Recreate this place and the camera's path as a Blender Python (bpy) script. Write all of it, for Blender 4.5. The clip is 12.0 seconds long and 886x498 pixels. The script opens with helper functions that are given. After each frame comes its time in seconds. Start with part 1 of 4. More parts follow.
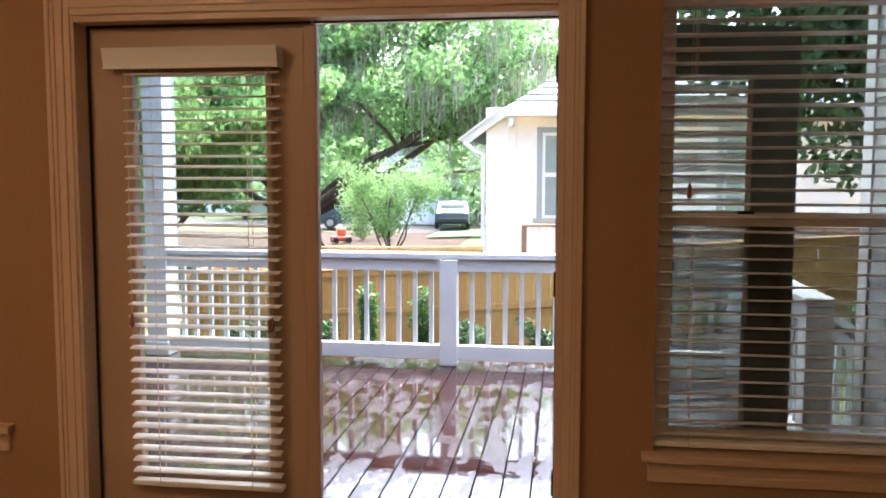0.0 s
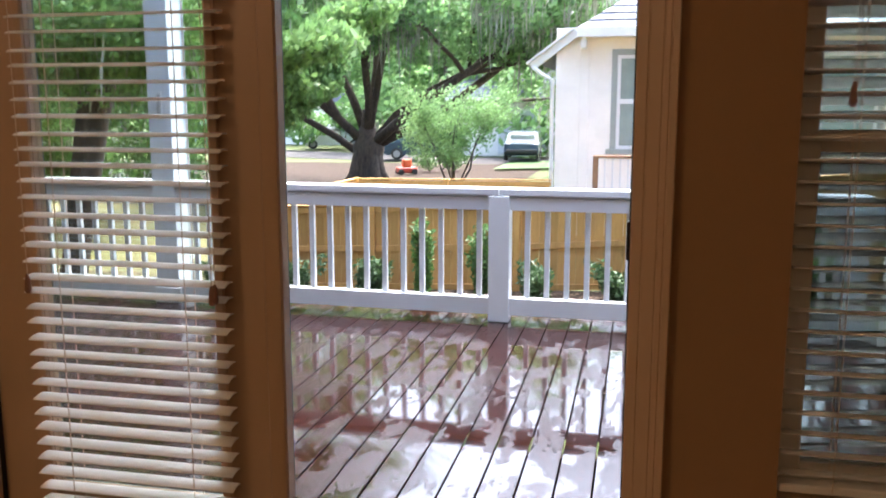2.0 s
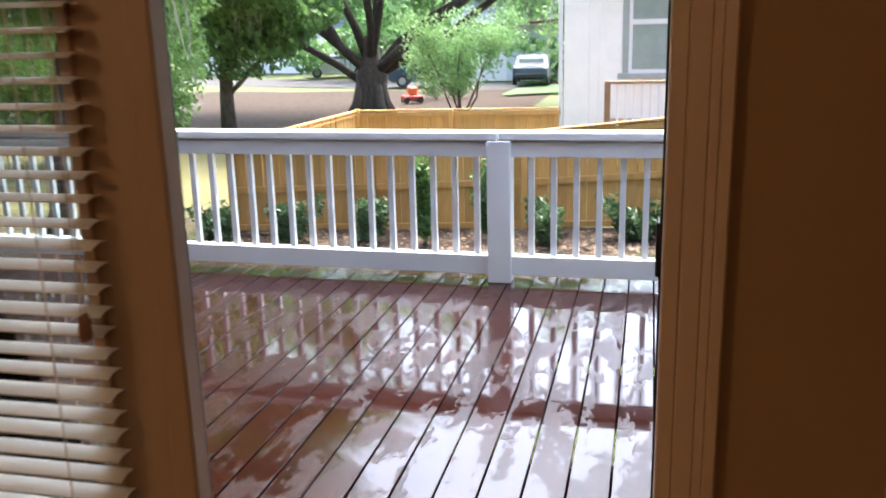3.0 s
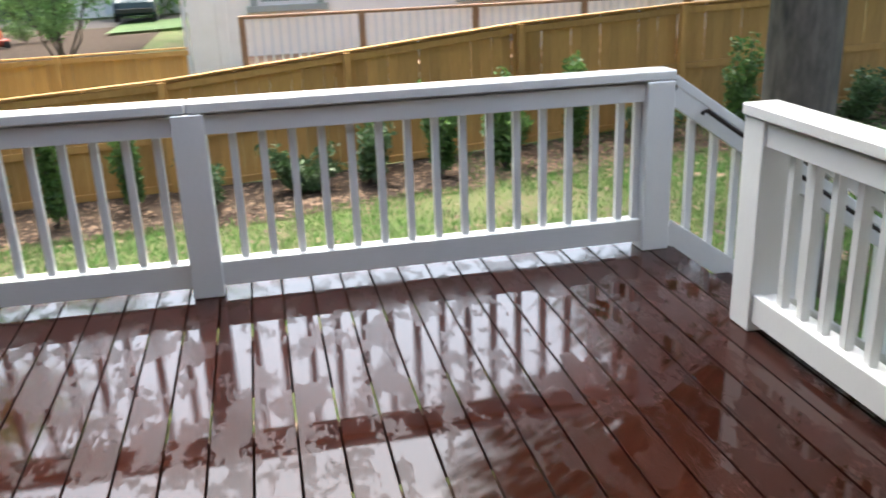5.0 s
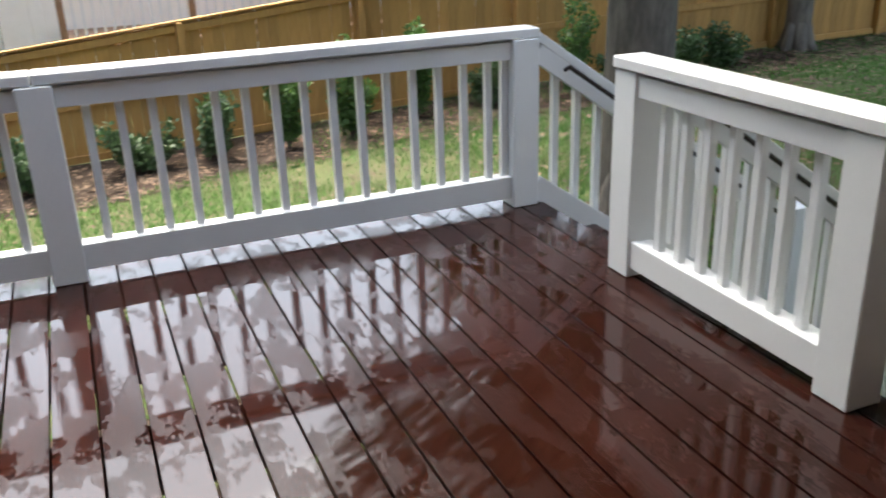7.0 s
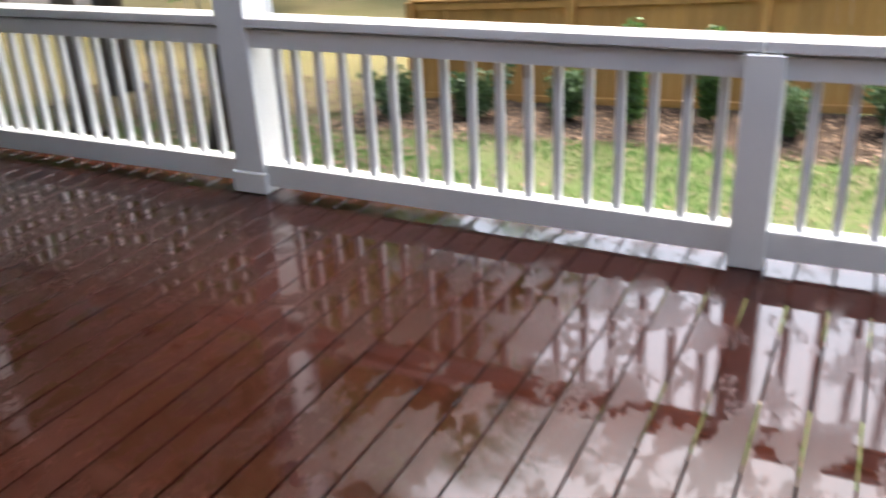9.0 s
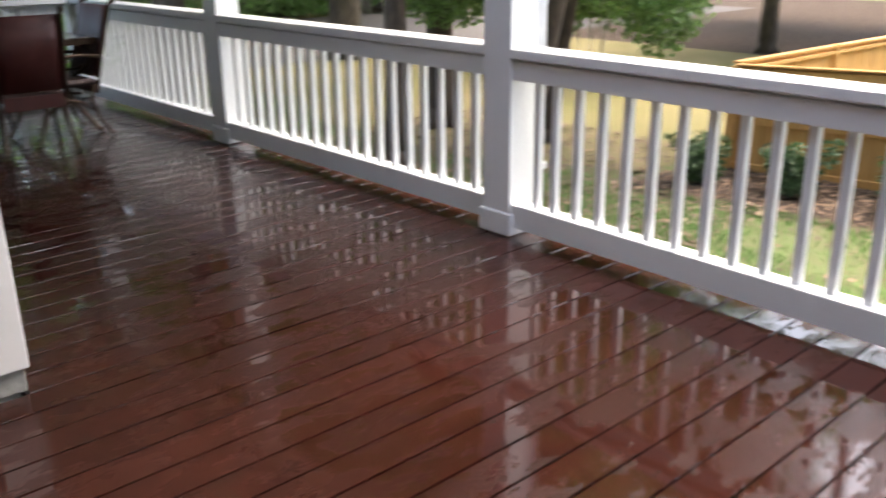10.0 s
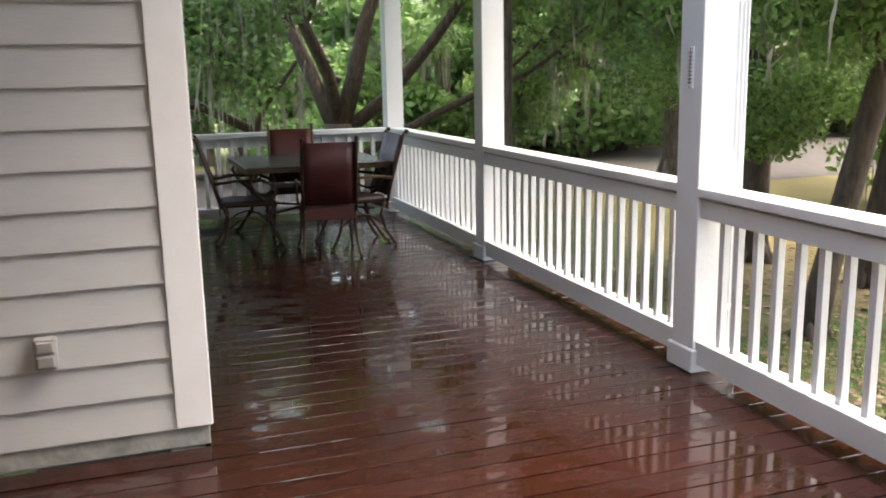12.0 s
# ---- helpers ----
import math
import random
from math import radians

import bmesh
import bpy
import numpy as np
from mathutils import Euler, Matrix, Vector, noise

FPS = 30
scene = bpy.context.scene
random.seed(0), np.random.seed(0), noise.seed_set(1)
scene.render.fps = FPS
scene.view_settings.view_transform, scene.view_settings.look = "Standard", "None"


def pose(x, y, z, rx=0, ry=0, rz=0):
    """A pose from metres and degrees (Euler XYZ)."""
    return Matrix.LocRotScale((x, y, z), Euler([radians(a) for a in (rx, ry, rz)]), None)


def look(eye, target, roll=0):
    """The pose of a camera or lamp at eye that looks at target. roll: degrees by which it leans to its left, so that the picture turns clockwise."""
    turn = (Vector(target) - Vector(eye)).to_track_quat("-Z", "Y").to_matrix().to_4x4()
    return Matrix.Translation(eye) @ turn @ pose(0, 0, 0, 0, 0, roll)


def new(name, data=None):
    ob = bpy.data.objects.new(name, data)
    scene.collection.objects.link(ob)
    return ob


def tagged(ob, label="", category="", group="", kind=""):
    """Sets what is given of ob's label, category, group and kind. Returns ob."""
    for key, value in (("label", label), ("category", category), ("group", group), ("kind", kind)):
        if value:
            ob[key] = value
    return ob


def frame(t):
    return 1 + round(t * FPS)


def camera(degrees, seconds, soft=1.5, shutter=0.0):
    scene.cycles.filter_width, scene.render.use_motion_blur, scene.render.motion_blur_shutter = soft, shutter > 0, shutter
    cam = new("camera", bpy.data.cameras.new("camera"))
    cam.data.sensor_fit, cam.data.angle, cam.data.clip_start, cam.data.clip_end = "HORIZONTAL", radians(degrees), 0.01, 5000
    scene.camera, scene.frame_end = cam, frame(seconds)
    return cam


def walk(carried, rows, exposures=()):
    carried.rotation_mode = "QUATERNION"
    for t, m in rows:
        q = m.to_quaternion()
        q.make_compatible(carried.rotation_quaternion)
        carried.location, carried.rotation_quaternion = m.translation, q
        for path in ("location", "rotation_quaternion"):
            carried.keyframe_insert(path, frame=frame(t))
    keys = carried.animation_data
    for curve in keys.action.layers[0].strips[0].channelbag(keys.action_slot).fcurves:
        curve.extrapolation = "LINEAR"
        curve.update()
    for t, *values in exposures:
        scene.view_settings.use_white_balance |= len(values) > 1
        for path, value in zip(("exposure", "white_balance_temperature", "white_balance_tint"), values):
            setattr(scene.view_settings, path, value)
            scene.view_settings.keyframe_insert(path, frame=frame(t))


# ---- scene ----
# ---------- camera and walk ----------
cam = camera(53.6, 12.0, soft=1.7, shutter=0.5)
PATH = [
    (0, (-0.168, -0.038, 1.548), (-0.44, 1.936, 1.377), 0.1),
    (0.5, (-0.156, 0.168, 1.548), (-0.464, 2.133, 1.34), 0.2),
    (1, (-0.17, 0.489, 1.545), (-0.505, 2.444, 1.288), -1.1),
    (1.5, (-0.191, 0.808, 1.501), (-0.547, 2.756, 1.228), -2.1),
    (2, (-0.182, 1.109, 1.466), (-0.61, 3.035, 1.141), -0.0),
    (2.5, (-0.181, 1.453, 1.507), (-0.659, 3.353, 1.102), -0.6),
    (4.3, (-0.555, 2.641, 1.52), (-0.554, 4.533, 0.87), -3.0),
    (4.5, (-0.61, 2.726, 1.525), (-0.481, 4.61, 0.865), -2.5),
    (5, (-0.74, 2.911, 1.538), (-0.374, 4.763, 0.877), -2.2),
    (5.5, (-0.868, 2.982, 1.528), (-0.293, 4.77, 0.841), -2.9),
    (6, (-0.963, 2.985, 1.521), (-0.244, 4.71, 0.808), -3.0),
    (6.5, (-0.964, 2.98, 1.51), (-0.169, 4.668, 0.79), -2.2),
    (8.5, (-0.643, 3.303, 1.466), (-1.043, 5.093, 0.667), -2.3),
    (9, (-0.702, 3.496, 1.57), (-1.537, 5.121, 0.756), -2.9),
    (9.5, (-0.655, 3.713, 1.465), (-1.762, 5.238, 0.795), -0.0),
    (10, (-0.649, 3.973, 1.4), (-2.056, 5.226, 0.728), -0.8),
    (10.5, (-0.595, 4.212, 1.417), (-2.195, 5.218, 0.764), -1.2),
    (11, (-0.468, 4.422, 1.456), (-2.237, 5.228, 0.984), 1.5),
    (11.5, (-0.242, 4.489, 1.464), (-2.065, 5.204, 1.057), -1.0),
    (12, (-0.015, 4.5, 1.453), (-1.874, 5.127, 1.063), -1.2),
]
walk(cam, [(t, look(e, g, r)) for t, e, g, r in PATH], [(0, 3.85, 5750, 9), (1.0, 3.85, 5750, 9), (2.0, 3.45, 5800, 9), (2.5, 3.4, 5800, 8), (4.5, 2.85, 6250, 4), (6.5, 2.5, 6350, 3), (8.5, 2.75, 6400, 7), (9.0, 2.85, 6400, 9), (9.5, 3.05, 6500, 10), (10.0, 2.9, 6600, 10), (10.5, 3.0, 6700, 10), (11.0, 3.1, 6900, 10), (12, 3.1, 6950, 10)])

# ---------- world and light ----------
world = bpy.data.worlds.new("overcast_sky")
scene.world = world
world.use_nodes = True
wn = world.node_tree.nodes
sky = wn.new("ShaderNodeTexSky")
sky.sky_type = "NISHITA"
sky.sun_disc = False
sky.sun_elevation, sky.sun_rotation = radians(68), radians(0)
sky.air_density, sky.dust_density, sky.ozone_density = 1.0, 7.0, 1.0
world.node_tree.links.new(sky.outputs[0], wn["Background"].inputs[0])
wn["Background"].inputs[1].default_value = 0.15
sun = new("sun", bpy.data.lights.new("sun", "SUN"))
sun.data.energy, sun.data.angle, sun.data.color = 0.5, radians(60), (1.0, 0.97, 0.93)
sun.matrix_world = look((11, 18, 26), (0, 5, 0))


# ---------- building helpers ----------
def mat(name, base, rough=0.6, var=0.12, scale=6.0, bump=0.0, bscale=40.0, metal=0.0, stretch=(1, 1, 1), base2=None, island=0.0, spec=0.5, coat=0.0):
    m = bpy.data.materials.new(name)
    m.use_nodes = True
    n, l = m.node_tree.nodes, m.node_tree.links
    p = n["Principled BSDF"]
    tc = n.new("ShaderNodeTexCoord")
    mp = n.new("ShaderNodeMapping")
    mp.inputs["Scale"].default_value = stretch
    l.new(tc.outputs["Object"], mp.inputs[0])
    t = n.new("ShaderNodeTexNoise")
    t.inputs["Scale"].default_value, t.inputs["Detail"].default_value = scale, 8
    t.inputs["Roughness"].default_value = 0.62
    l.new(mp.outputs[0], t.inputs["Vector"])
    rm = n.new("ShaderNodeValToRGB")
    b2 = base2 or tuple(c * (1 - 2 * var) for c in base)
    rm.color_ramp.elements[0].position, rm.color_ramp.elements[1].position = 0.3, 0.7
    rm.color_ramp.elements[0].color, rm.color_ramp.elements[1].color = (*b2, 1), (*base, 1)
    l.new(t.outputs[0], rm.inputs[0])
    col = rm.outputs[0]
    if island:
        oi = n.new("ShaderNodeObjectInfo")
        gi = n.new("ShaderNodeNewGeometry")
        ad = n.new("ShaderNodeMath")
        l.new(oi.outputs["Random"], ad.inputs[0])
        l.new(gi.outputs["Random Per Island"], ad.inputs[1])
        fr = n.new("ShaderNodeMath")
        fr.operation = "FRACT"
        l.new(ad.outputs[0], fr.inputs[0])
        mr = n.new("ShaderNodeMapRange")
        mr.inputs[3].default_value, mr.inputs[4].default_value = 1 - island, 1 + island
        l.new(fr.outputs[0], mr.inputs[0])
        hs = n.new("ShaderNodeHueSaturation")
        l.new(mr.outputs[0], hs.inputs["Value"])
        l.new(col, hs.inputs["Color"])
        col = hs.outputs[0]
    l.new(col, p.inputs["Base Color"])
    p.inputs["Roughness"].default_value, p.inputs["Metallic"].default_value = rough, metal
    p.inputs["Specular IOR Level"].default_value = spec
    p.inputs["Coat Weight"].default_value = coat
    if bump:
        t2 = n.new("ShaderNodeTexNoise")
        t2.inputs["Scale"].default_value, t2.inputs["Detail"].default_value = bscale, 6
        l.new(mp.outputs[0], t2.inputs["Vector"])
        bp = n.new("ShaderNodeBump")
        bp.inputs["Strength"].default_value, bp.inputs["Distance"].default_value = bump, 0.01
        l.new(t2.outputs[0], bp.inputs["Height"])
        l.new(bp.outputs[0], p.inputs["Normal"])
    return m


def box(bm, x0, x1, y0, y1, z0, z1, bevel=0.0):
    r = bmesh.ops.create_cube(bm, size=1, matrix=Matrix.Translation(((x0 + x1) / 2, (y0 + y1) / 2, (z0 + z1) / 2)) @ Matrix.Diagonal((x1 - x0, y1 - y0, z1 - z0, 1)))
    if bevel:
        es = {e for v in r["verts"] for e in v.link_edges}
        bmesh.ops.bevel(bm, geom=list(es), offset=bevel, segments=1, affect="EDGES")
    return bm


def boxes(*bs, bevel=0.0):
    bm = bmesh.new()
    for b in bs:
        box(bm, *b, bevel=bevel)
    return bm


def beam(bm, a, b, w, h, up=(0, 0, 1), bevel=0.0):
    """A bar from a to b, w wide and h high."""
    a, b = Vector(a), Vector(b)
    d = (b - a)
    z = d.normalized()
    x = Vector(up).cross(z)
    if x.length < 1e-4:
        x = Vector((1, 0, 0))
    x.normalize()
    y = z.cross(x)
    m = Matrix((x, y, z)).transposed().to_4x4()
    m.translation = (a + b) / 2
    r = bmesh.ops.create_cube(bm, size=1, matrix=m @ Matrix.Diagonal((w, h, d.length, 1)))
    if bevel:
        es = {e for v in r["verts"] for e in v.link_edges}
        bmesh.ops.bevel(bm, geom=list(es), offset=bevel, segments=1, affect="EDGES")
    return bm


def tube(bm, pts, radii, n=8, cap=True):
    """A round bar through pts with a radius at each."""
    pts = [Vector(p) for p in pts]
    rings, prev = [], None
    for i, p in enumerate(pts):
        d = (pts[min(i + 1, len(pts) - 1)] - pts[max(i - 1, 0)]).normalized()
        x = (prev - d * prev.dot(d)) if prev is not None else d.orthogonal()
        if x.length < 1e-5:
            x = d.orthogonal()
        x.normalize()
        prev = x
        y = d.cross(x)
        r = radii[i] if hasattr(radii, "__len__") else radii
        rings.append([bm.verts.new(p + r * (math.cos(2 * math.pi * k / n) * x + math.sin(2 * math.pi * k / n) * y)) for k in range(n)])
    for a, b in zip(rings, rings[1:]):
        for k in range(n):
            bm.faces.new((a[k], a[(k + 1) % n], b[(k + 1) % n], b[k]))
    if cap:
        bm.faces.new(rings[0][::-1])
        bm.faces.new(rings[-1])
    return bm


def part(name, bm, material, parent=None, label="", smooth=False, at=None):
    me = bpy.data.meshes.new(name)
    bmesh.ops.recalc_face_normals(bm, faces=bm.faces)
    bm.to_mesh(me)
    bm.free()
    if smooth:
        for f in me.polygons:
            f.use_smooth = True
    me.materials.append(material)
    ob = new(name, me)
    if parent:
        ob.parent = parent
    if at is not None:
        ob.matrix_basis = at
    if label:
        ob["label"] = label
    return ob


def thing(name, label, category, group="", kind="", at=None):
    ob = new(name)
    ob.empty_display_size = 0.1
    if at is not None:
        ob.matrix_basis = at
    return tagged(ob, label, category, group, kind)


def piece(name, mesh, parent, m):
    """One more object on shared mesh data."""
    ob = new(name, mesh)
    ob.parent = parent
    ob.matrix_basis = m
    return ob


def interp(x, table):
    for (a, u), (b, v) in zip(table, table[1:]):
        if x <= b:
            return u + (v - u) * max(0.0, (x - a) / (b - a))
    return table[-1][1]


def leaf_mesh(name, pts, size, seed, material, parent, aspect=0.5, hang=0.0, label="", kind=""):
    """Many small leaves, one diamond each."""
    r = np.random.default_rng(seed)
    n = len(pts)
    a = r.normal(size=(n, 3))
    a[:, 2] -= hang
    a /= np.linalg.norm(a, axis=1, keepdims=True)
    b = np.cross(a, r.normal(size=(n, 3)))
    b /= np.linalg.norm(b, axis=1, keepdims=True) + 1e-9
    s = size * r.uniform(0.6, 1.35, (n, 1))
    v = np.stack([pts - a * s, pts + b * s * aspect, pts + a * s, pts - b * s * aspect], 1).reshape(-1, 3)
    me = bpy.data.meshes.new(name)
    me.vertices.add(4 * n)
    me.vertices.foreach_set("co", v.astype(np.float32).ravel())
    me.loops.add(4 * n)
    me.loops.foreach_set("vertex_index", np.arange(4 * n, dtype=np.int32))
    me.polygons.add(n)
    me.polygons.foreach_set("loop_start", np.arange(0, 4 * n, 4, dtype=np.int32))
    me.update(calc_edges=True)
    me.validate()
    me.materials.append(material)
    ob = new(name, me)
    ob.parent = parent
    if label:
        ob["label"] = label
    if kind:
        ob["kind"] = kind
    return ob


def blob(r, centre, radii, n):
    d = r.normal(size=(n, 3))
    d /= np.linalg.norm(d, axis=1, keepdims=True)
    return np.array(centre) + d * (r.uniform(0.1, 1, (n, 1)) ** 0.45) * np.array(radii)


def strands(name, tops, length, width, seed, material, parent, per=9, spread=0.22):
    """Hanging moss: bunches of thin tapering ribbons."""
    r = np.random.default_rng(seed)
    vs, k = [], 0
    for t in tops:
        L = length * r.uniform(0.4, 1.5)
        for _ in range(per):
            p = np.array(t) + r.normal(0, spread, 3) * (1, 1, 0.5)
            l = L * r.uniform(0.4, 1.1)
            an = r.uniform(0, math.pi)
            w = width * r.uniform(0.6, 1.4) * np.array((math.cos(an), math.sin(an), 0))
            q = p + np.array((r.normal(0, 0.06), r.normal(0, 0.06), -l * 0.55))
            e = q + np.array((r.normal(0, 0.05), r.normal(0, 0.05), -l * 0.45))
            vs.append((p - w * .5, p + w * .5, q + w, q - w))
            vs.append((q - w, q + w, e + w * .08, e - w * .08))
    v = np.array(vs).reshape(-1, 3)
    n = len(vs)
    me = bpy.data.meshes.new(name)
    me.from_pydata(v.tolist(), [], np.arange(4 * n).reshape(-1, 4).tolist())
    me.materials.append(material)
    ob = new(name, me)
    ob.parent = parent
    ob["label"] = "grey-green hanging moss strands"
    ob["kind"] = "stuff"
    return ob

# ---------- materials ----------
def leafy(name, c, c2, trans=0.4):
    m = mat(name, c, 0.55, base2=c2, scale=0.35, island=0.4)
    n, l = m.node_tree.nodes, m.node_tree.links
    p, out = n["Principled BSDF"], n["Material Output"]
    tr = n.new("ShaderNodeBsdfTranslucent")
    mx = n.new("ShaderNodeMixShader")
    mx.inputs[0].default_value = trans
    l.new(p.inputs["Base Color"].links[0].from_socket, tr.inputs[0])
    l.new(p.outputs[0], mx.inputs[1])
    l.new(tr.outputs[0], mx.inputs[2])
    l.new(mx.outputs[0], out.inputs[0])
    return m


def glass(name, tint=(0.92, 0.96, 0.94)):
    m = bpy.data.materials.new(name)
    m.use_nodes = True
    n, l = m.node_tree.nodes, m.node_tree.links
    n.remove(n["Principled BSDF"])
    t, g, f, mx = n.new("ShaderNodeBsdfTransparent"), n.new("ShaderNodeBsdfGlossy"), n.new("ShaderNodeFresnel"), n.new("ShaderNodeMixShader")
    t.inputs[0].default_value = (*tint, 1)
    g.inputs["Roughness"].default_value = 0.02
    f.inputs[0].default_value = 1.45
    l.new(f.outputs[0], mx.inputs[0])
    l.new(t.outputs[0], mx.inputs[1])
    l.new(g.outputs[0], mx.inputs[2])
    l.new(mx.outputs[0], n["Material Output"].inputs[0])
    return m


def wet_deck():
    """Painted boards under a broken film of rain water, with less water under the porch roof."""
    m = mat("wet_red_brown_deck_paint", (0.0265, 0.0074, 0.0048), 0.3, scale=2.2, base2=(0.0115, 0.0037, 0.0028), stretch=(5, 1, 5), island=0.14)
    n, l = m.node_tree.nodes, m.node_tree.links
    p = n["Principled BSDF"]
    geo, oi = n.new("ShaderNodeNewGeometry"), n.new("ShaderNodeObjectInfo")

    def math_node(op, a, b):
        q = n.new("ShaderNodeMath")
        q.operation = op
        for k, v in enumerate((a, b)):
            if isinstance(v, (int, float)):
                q.inputs[k].default_value = v
            else:
                l.new(v, q.inputs[k])
        return q.outputs[0]

    def spread(v, lo, hi, a=0.0, b=1.0):
        q = n.new("ShaderNodeMapRange")
        for k, w in zip((1, 2, 3, 4), (a, b, lo, hi)):
            q.inputs[k].default_value = w
        l.new(v, q.inputs[0])
        return q.outputs[0]

    def noise(vec, stretch, scale, detail, rough=0.55, distort=0.0):
        mp, t = n.new("ShaderNodeMapping"), n.new("ShaderNodeTexNoise")
        mp.inputs["Scale"].default_value = stretch
        l.new(vec, mp.inputs[0])
        l.new(mp.outputs[0], t.inputs["Vector"])
        t.inputs["Scale"].default_value, t.inputs["Detail"].default_value = scale, detail
        t.inputs["Roughness"].default_value, t.inputs["Distortion"].default_value = rough, distort
        return t.outputs[0]

    # each board holds its own puddles: its pattern slides along by its own amount
    cb, sh = n.new("ShaderNodeCombineXYZ"), n.new("ShaderNodeVectorMath")
    l.new(math_node("MULTIPLY", oi.outputs["Random"], 0.45), cb.inputs[1])
    l.new(math_node("MULTIPLY", oi.outputs["Random"], 7.0), cb.inputs[2])
    l.new(geo.outputs["Position"], sh.inputs[0])
    l.new(cb.outputs[0], sh.inputs[1])
    broad = noise(geo.outputs["Position"], (1, .8, 0), 1.6, 3)
    patch = noise(sh.outputs[0], (1, .5, .2), 9.0, 6, 0.6)
    ragged = noise(sh.outputs[0], (1.6, .7, 1), 38.0, 5, 0.7)
    grain = noise(sh.outputs[0], (9, .22, 1), 22.0, 4, 0.6)
    field = math_node("ADD", math_node("MULTIPLY", patch, .74), math_node("MULTIPLY", broad, .26))
    field = math_node("ADD", field, math_node("MULTIPLY", math_node("SUBTRACT", ragged, .5), .24))
    field = math_node("ADD", field, math_node("MULTIPLY", math_node("SUBTRACT", grain, .5), .13))
    xyz = n.new("ShaderNodeSeparateXYZ")
    l.new(geo.outputs["Position"], xyz.inputs[0])
    field = math_node("ADD", field, spread(xyz.outputs[0], -.045, .0, -3.8, -2.0))
    film = spread(field, 0.0, 1.0, .468, .486)
    damp = spread(grain, .15, .30)
    mix = n.new("ShaderNodeMix")
    l.new(film, mix.inputs["Factor"])
    l.new(damp, mix.inputs["A"])
    mix.inputs["B"].default_value = .035
    l.new(mix.outputs["Result"], p.inputs["Roughness"])
    bp = n.new("ShaderNodeBump")
    bp.inputs["Distance"].default_value = 0.004
    l.new(spread(film, .20, .03), bp.inputs["Strength"])
    l.new(math_node("ADD", grain, math_node("MULTIPLY", film, .6)), bp.inputs["Height"])
    l.new(bp.outputs[0], p.inputs["Normal"])
    l.new(spread(film, .25, .5), p.inputs["Specular IOR Level"])
    return m


white = mat("white_painted_wood", (0.68, 0.70, 0.71), 0.38, 0.03, 3, 0.1, 40, stretch=(1, 1, 1))
siding_m = mat("grey_siding_paint", (0.455, 0.455, 0.458), 0.5, 0.03, 4, 0.12, 40, stretch=(1, 1, 6), island=0.02)
trim_m = mat("white_trim_paint", (0.70, 0.70, 0.705), 0.42, 0.03, 4, 0.05, 40)
flash_m = mat("weathered_grey_sill_strip", (0.36, 0.36, 0.34), 0.8, 0.25, 8, 0.5, 30)
room_m = mat("tan_wall_paint", (0.35, 0.195, 0.095), 0.75, 0.03, 2, 0.06, 140)
casing_m = mat("cream_trim_paint", (0.63, 0.45, 0.31), 0.4, 0.03, 3, 0.04, 50)
door_m = mat("taupe_door_paint", (0.42, 0.275, 0.175), 0.45, 0.03, 3, 0.04, 50)
doorout_m = mat("dark_green_grey_door_paint", (0.085, 0.11, 0.11), 0.4, 0.05, 3, 0.04, 50)
slat_m = mat("white_blind_slat", (0.80, 0.775, 0.745), 0.42, 0.02, 5)
cord_m = mat("cream_cord", (0.62, 0.52, 0.42), 0.7, 0.05, 30)
tassel_m = mat("brown_wood_tassel", (0.22, 0.09, 0.05), 0.5, 0.1, 30)
rubber_m = mat("black_weatherstrip", (0.015, 0.015, 0.015), 0.7, 0.1, 20)
hinge_m = mat("dark_bronze_metal", (0.045, 0.035, 0.03), 0.35, 0.2, 20, metal=0.8)
vinyl_m = mat("window_vinyl", (0.60, 0.56, 0.52), 0.4, 0.02, 5)
floor_m = mat("brown_floor_wood", (0.11, 0.055, 0.028), 0.4, 0.2, 4, 0.1, 30, stretch=(8, 1, 8))
ceil_m = mat("cream_ceiling_paint", (0.70, 0.62, 0.52), 0.8, 0.03, 3, 0.1, 80)
deck_m = wet_deck()
frame_m = mat("weathered_joist_wood", (0.10, 0.07, 0.05), 0.8, 0.2, 5, 0.3, 30)
grass_m = mat("lawn_soil_and_turf", (0.075, 0.115, 0.032), 0.9, spec=0.15, scale=1.3, bump=0.6, bscale=30, base2=(0.115, 0.10, 0.055))
blade_m = leafy("grass_blades", (0.085, 0.22, 0.045), (0.13, 0.22, 0.06), 0.35)
dry_m = mat("thin_grass_and_soil", (0.19, 0.155, 0.08), 0.95, spec=0.1, scale=0.5, bump=0.5, bscale=12, base2=(0.13, 0.125, 0.05))
mulch_m = mat("brown_mulch", (0.07, 0.05, 0.037), 0.95, 0.3, 6, 0.8, 40, spec=0.1)
chip_m = mat("fallen_leaves", (0.24, 0.16, 0.10), 0.8, base2=(0.07, 0.042, 0.028), scale=3, island=0.5)
road_m = mat("pale_asphalt", (0.085, 0.078, 0.074), 0.9, 0.12, 2, 0.3, 60, spec=0.15)
fence_m = mat("new_pine_fence_boards", (0.50, 0.27, 0.075), 0.7, scale=4, base2=(0.38, 0.19, 0.05), bump=0.25, bscale=30, stretch=(5, 5, 1), island=0.14)
fence2_m = mat("fresh_pale_pine_boards", (0.62, 0.36, 0.12), 0.7, scale=4, base2=(0.50, 0.27, 0.08), bump=0.25, bscale=30, stretch=(5, 5, 1), island=0.12)
bark_m = mat("oak_bark", (0.15, 0.125, 0.10), 0.95, scale=5, base2=(0.045, 0.037, 0.03), bump=1.0, bscale=9, stretch=(2.5, 2.5, 0.7))
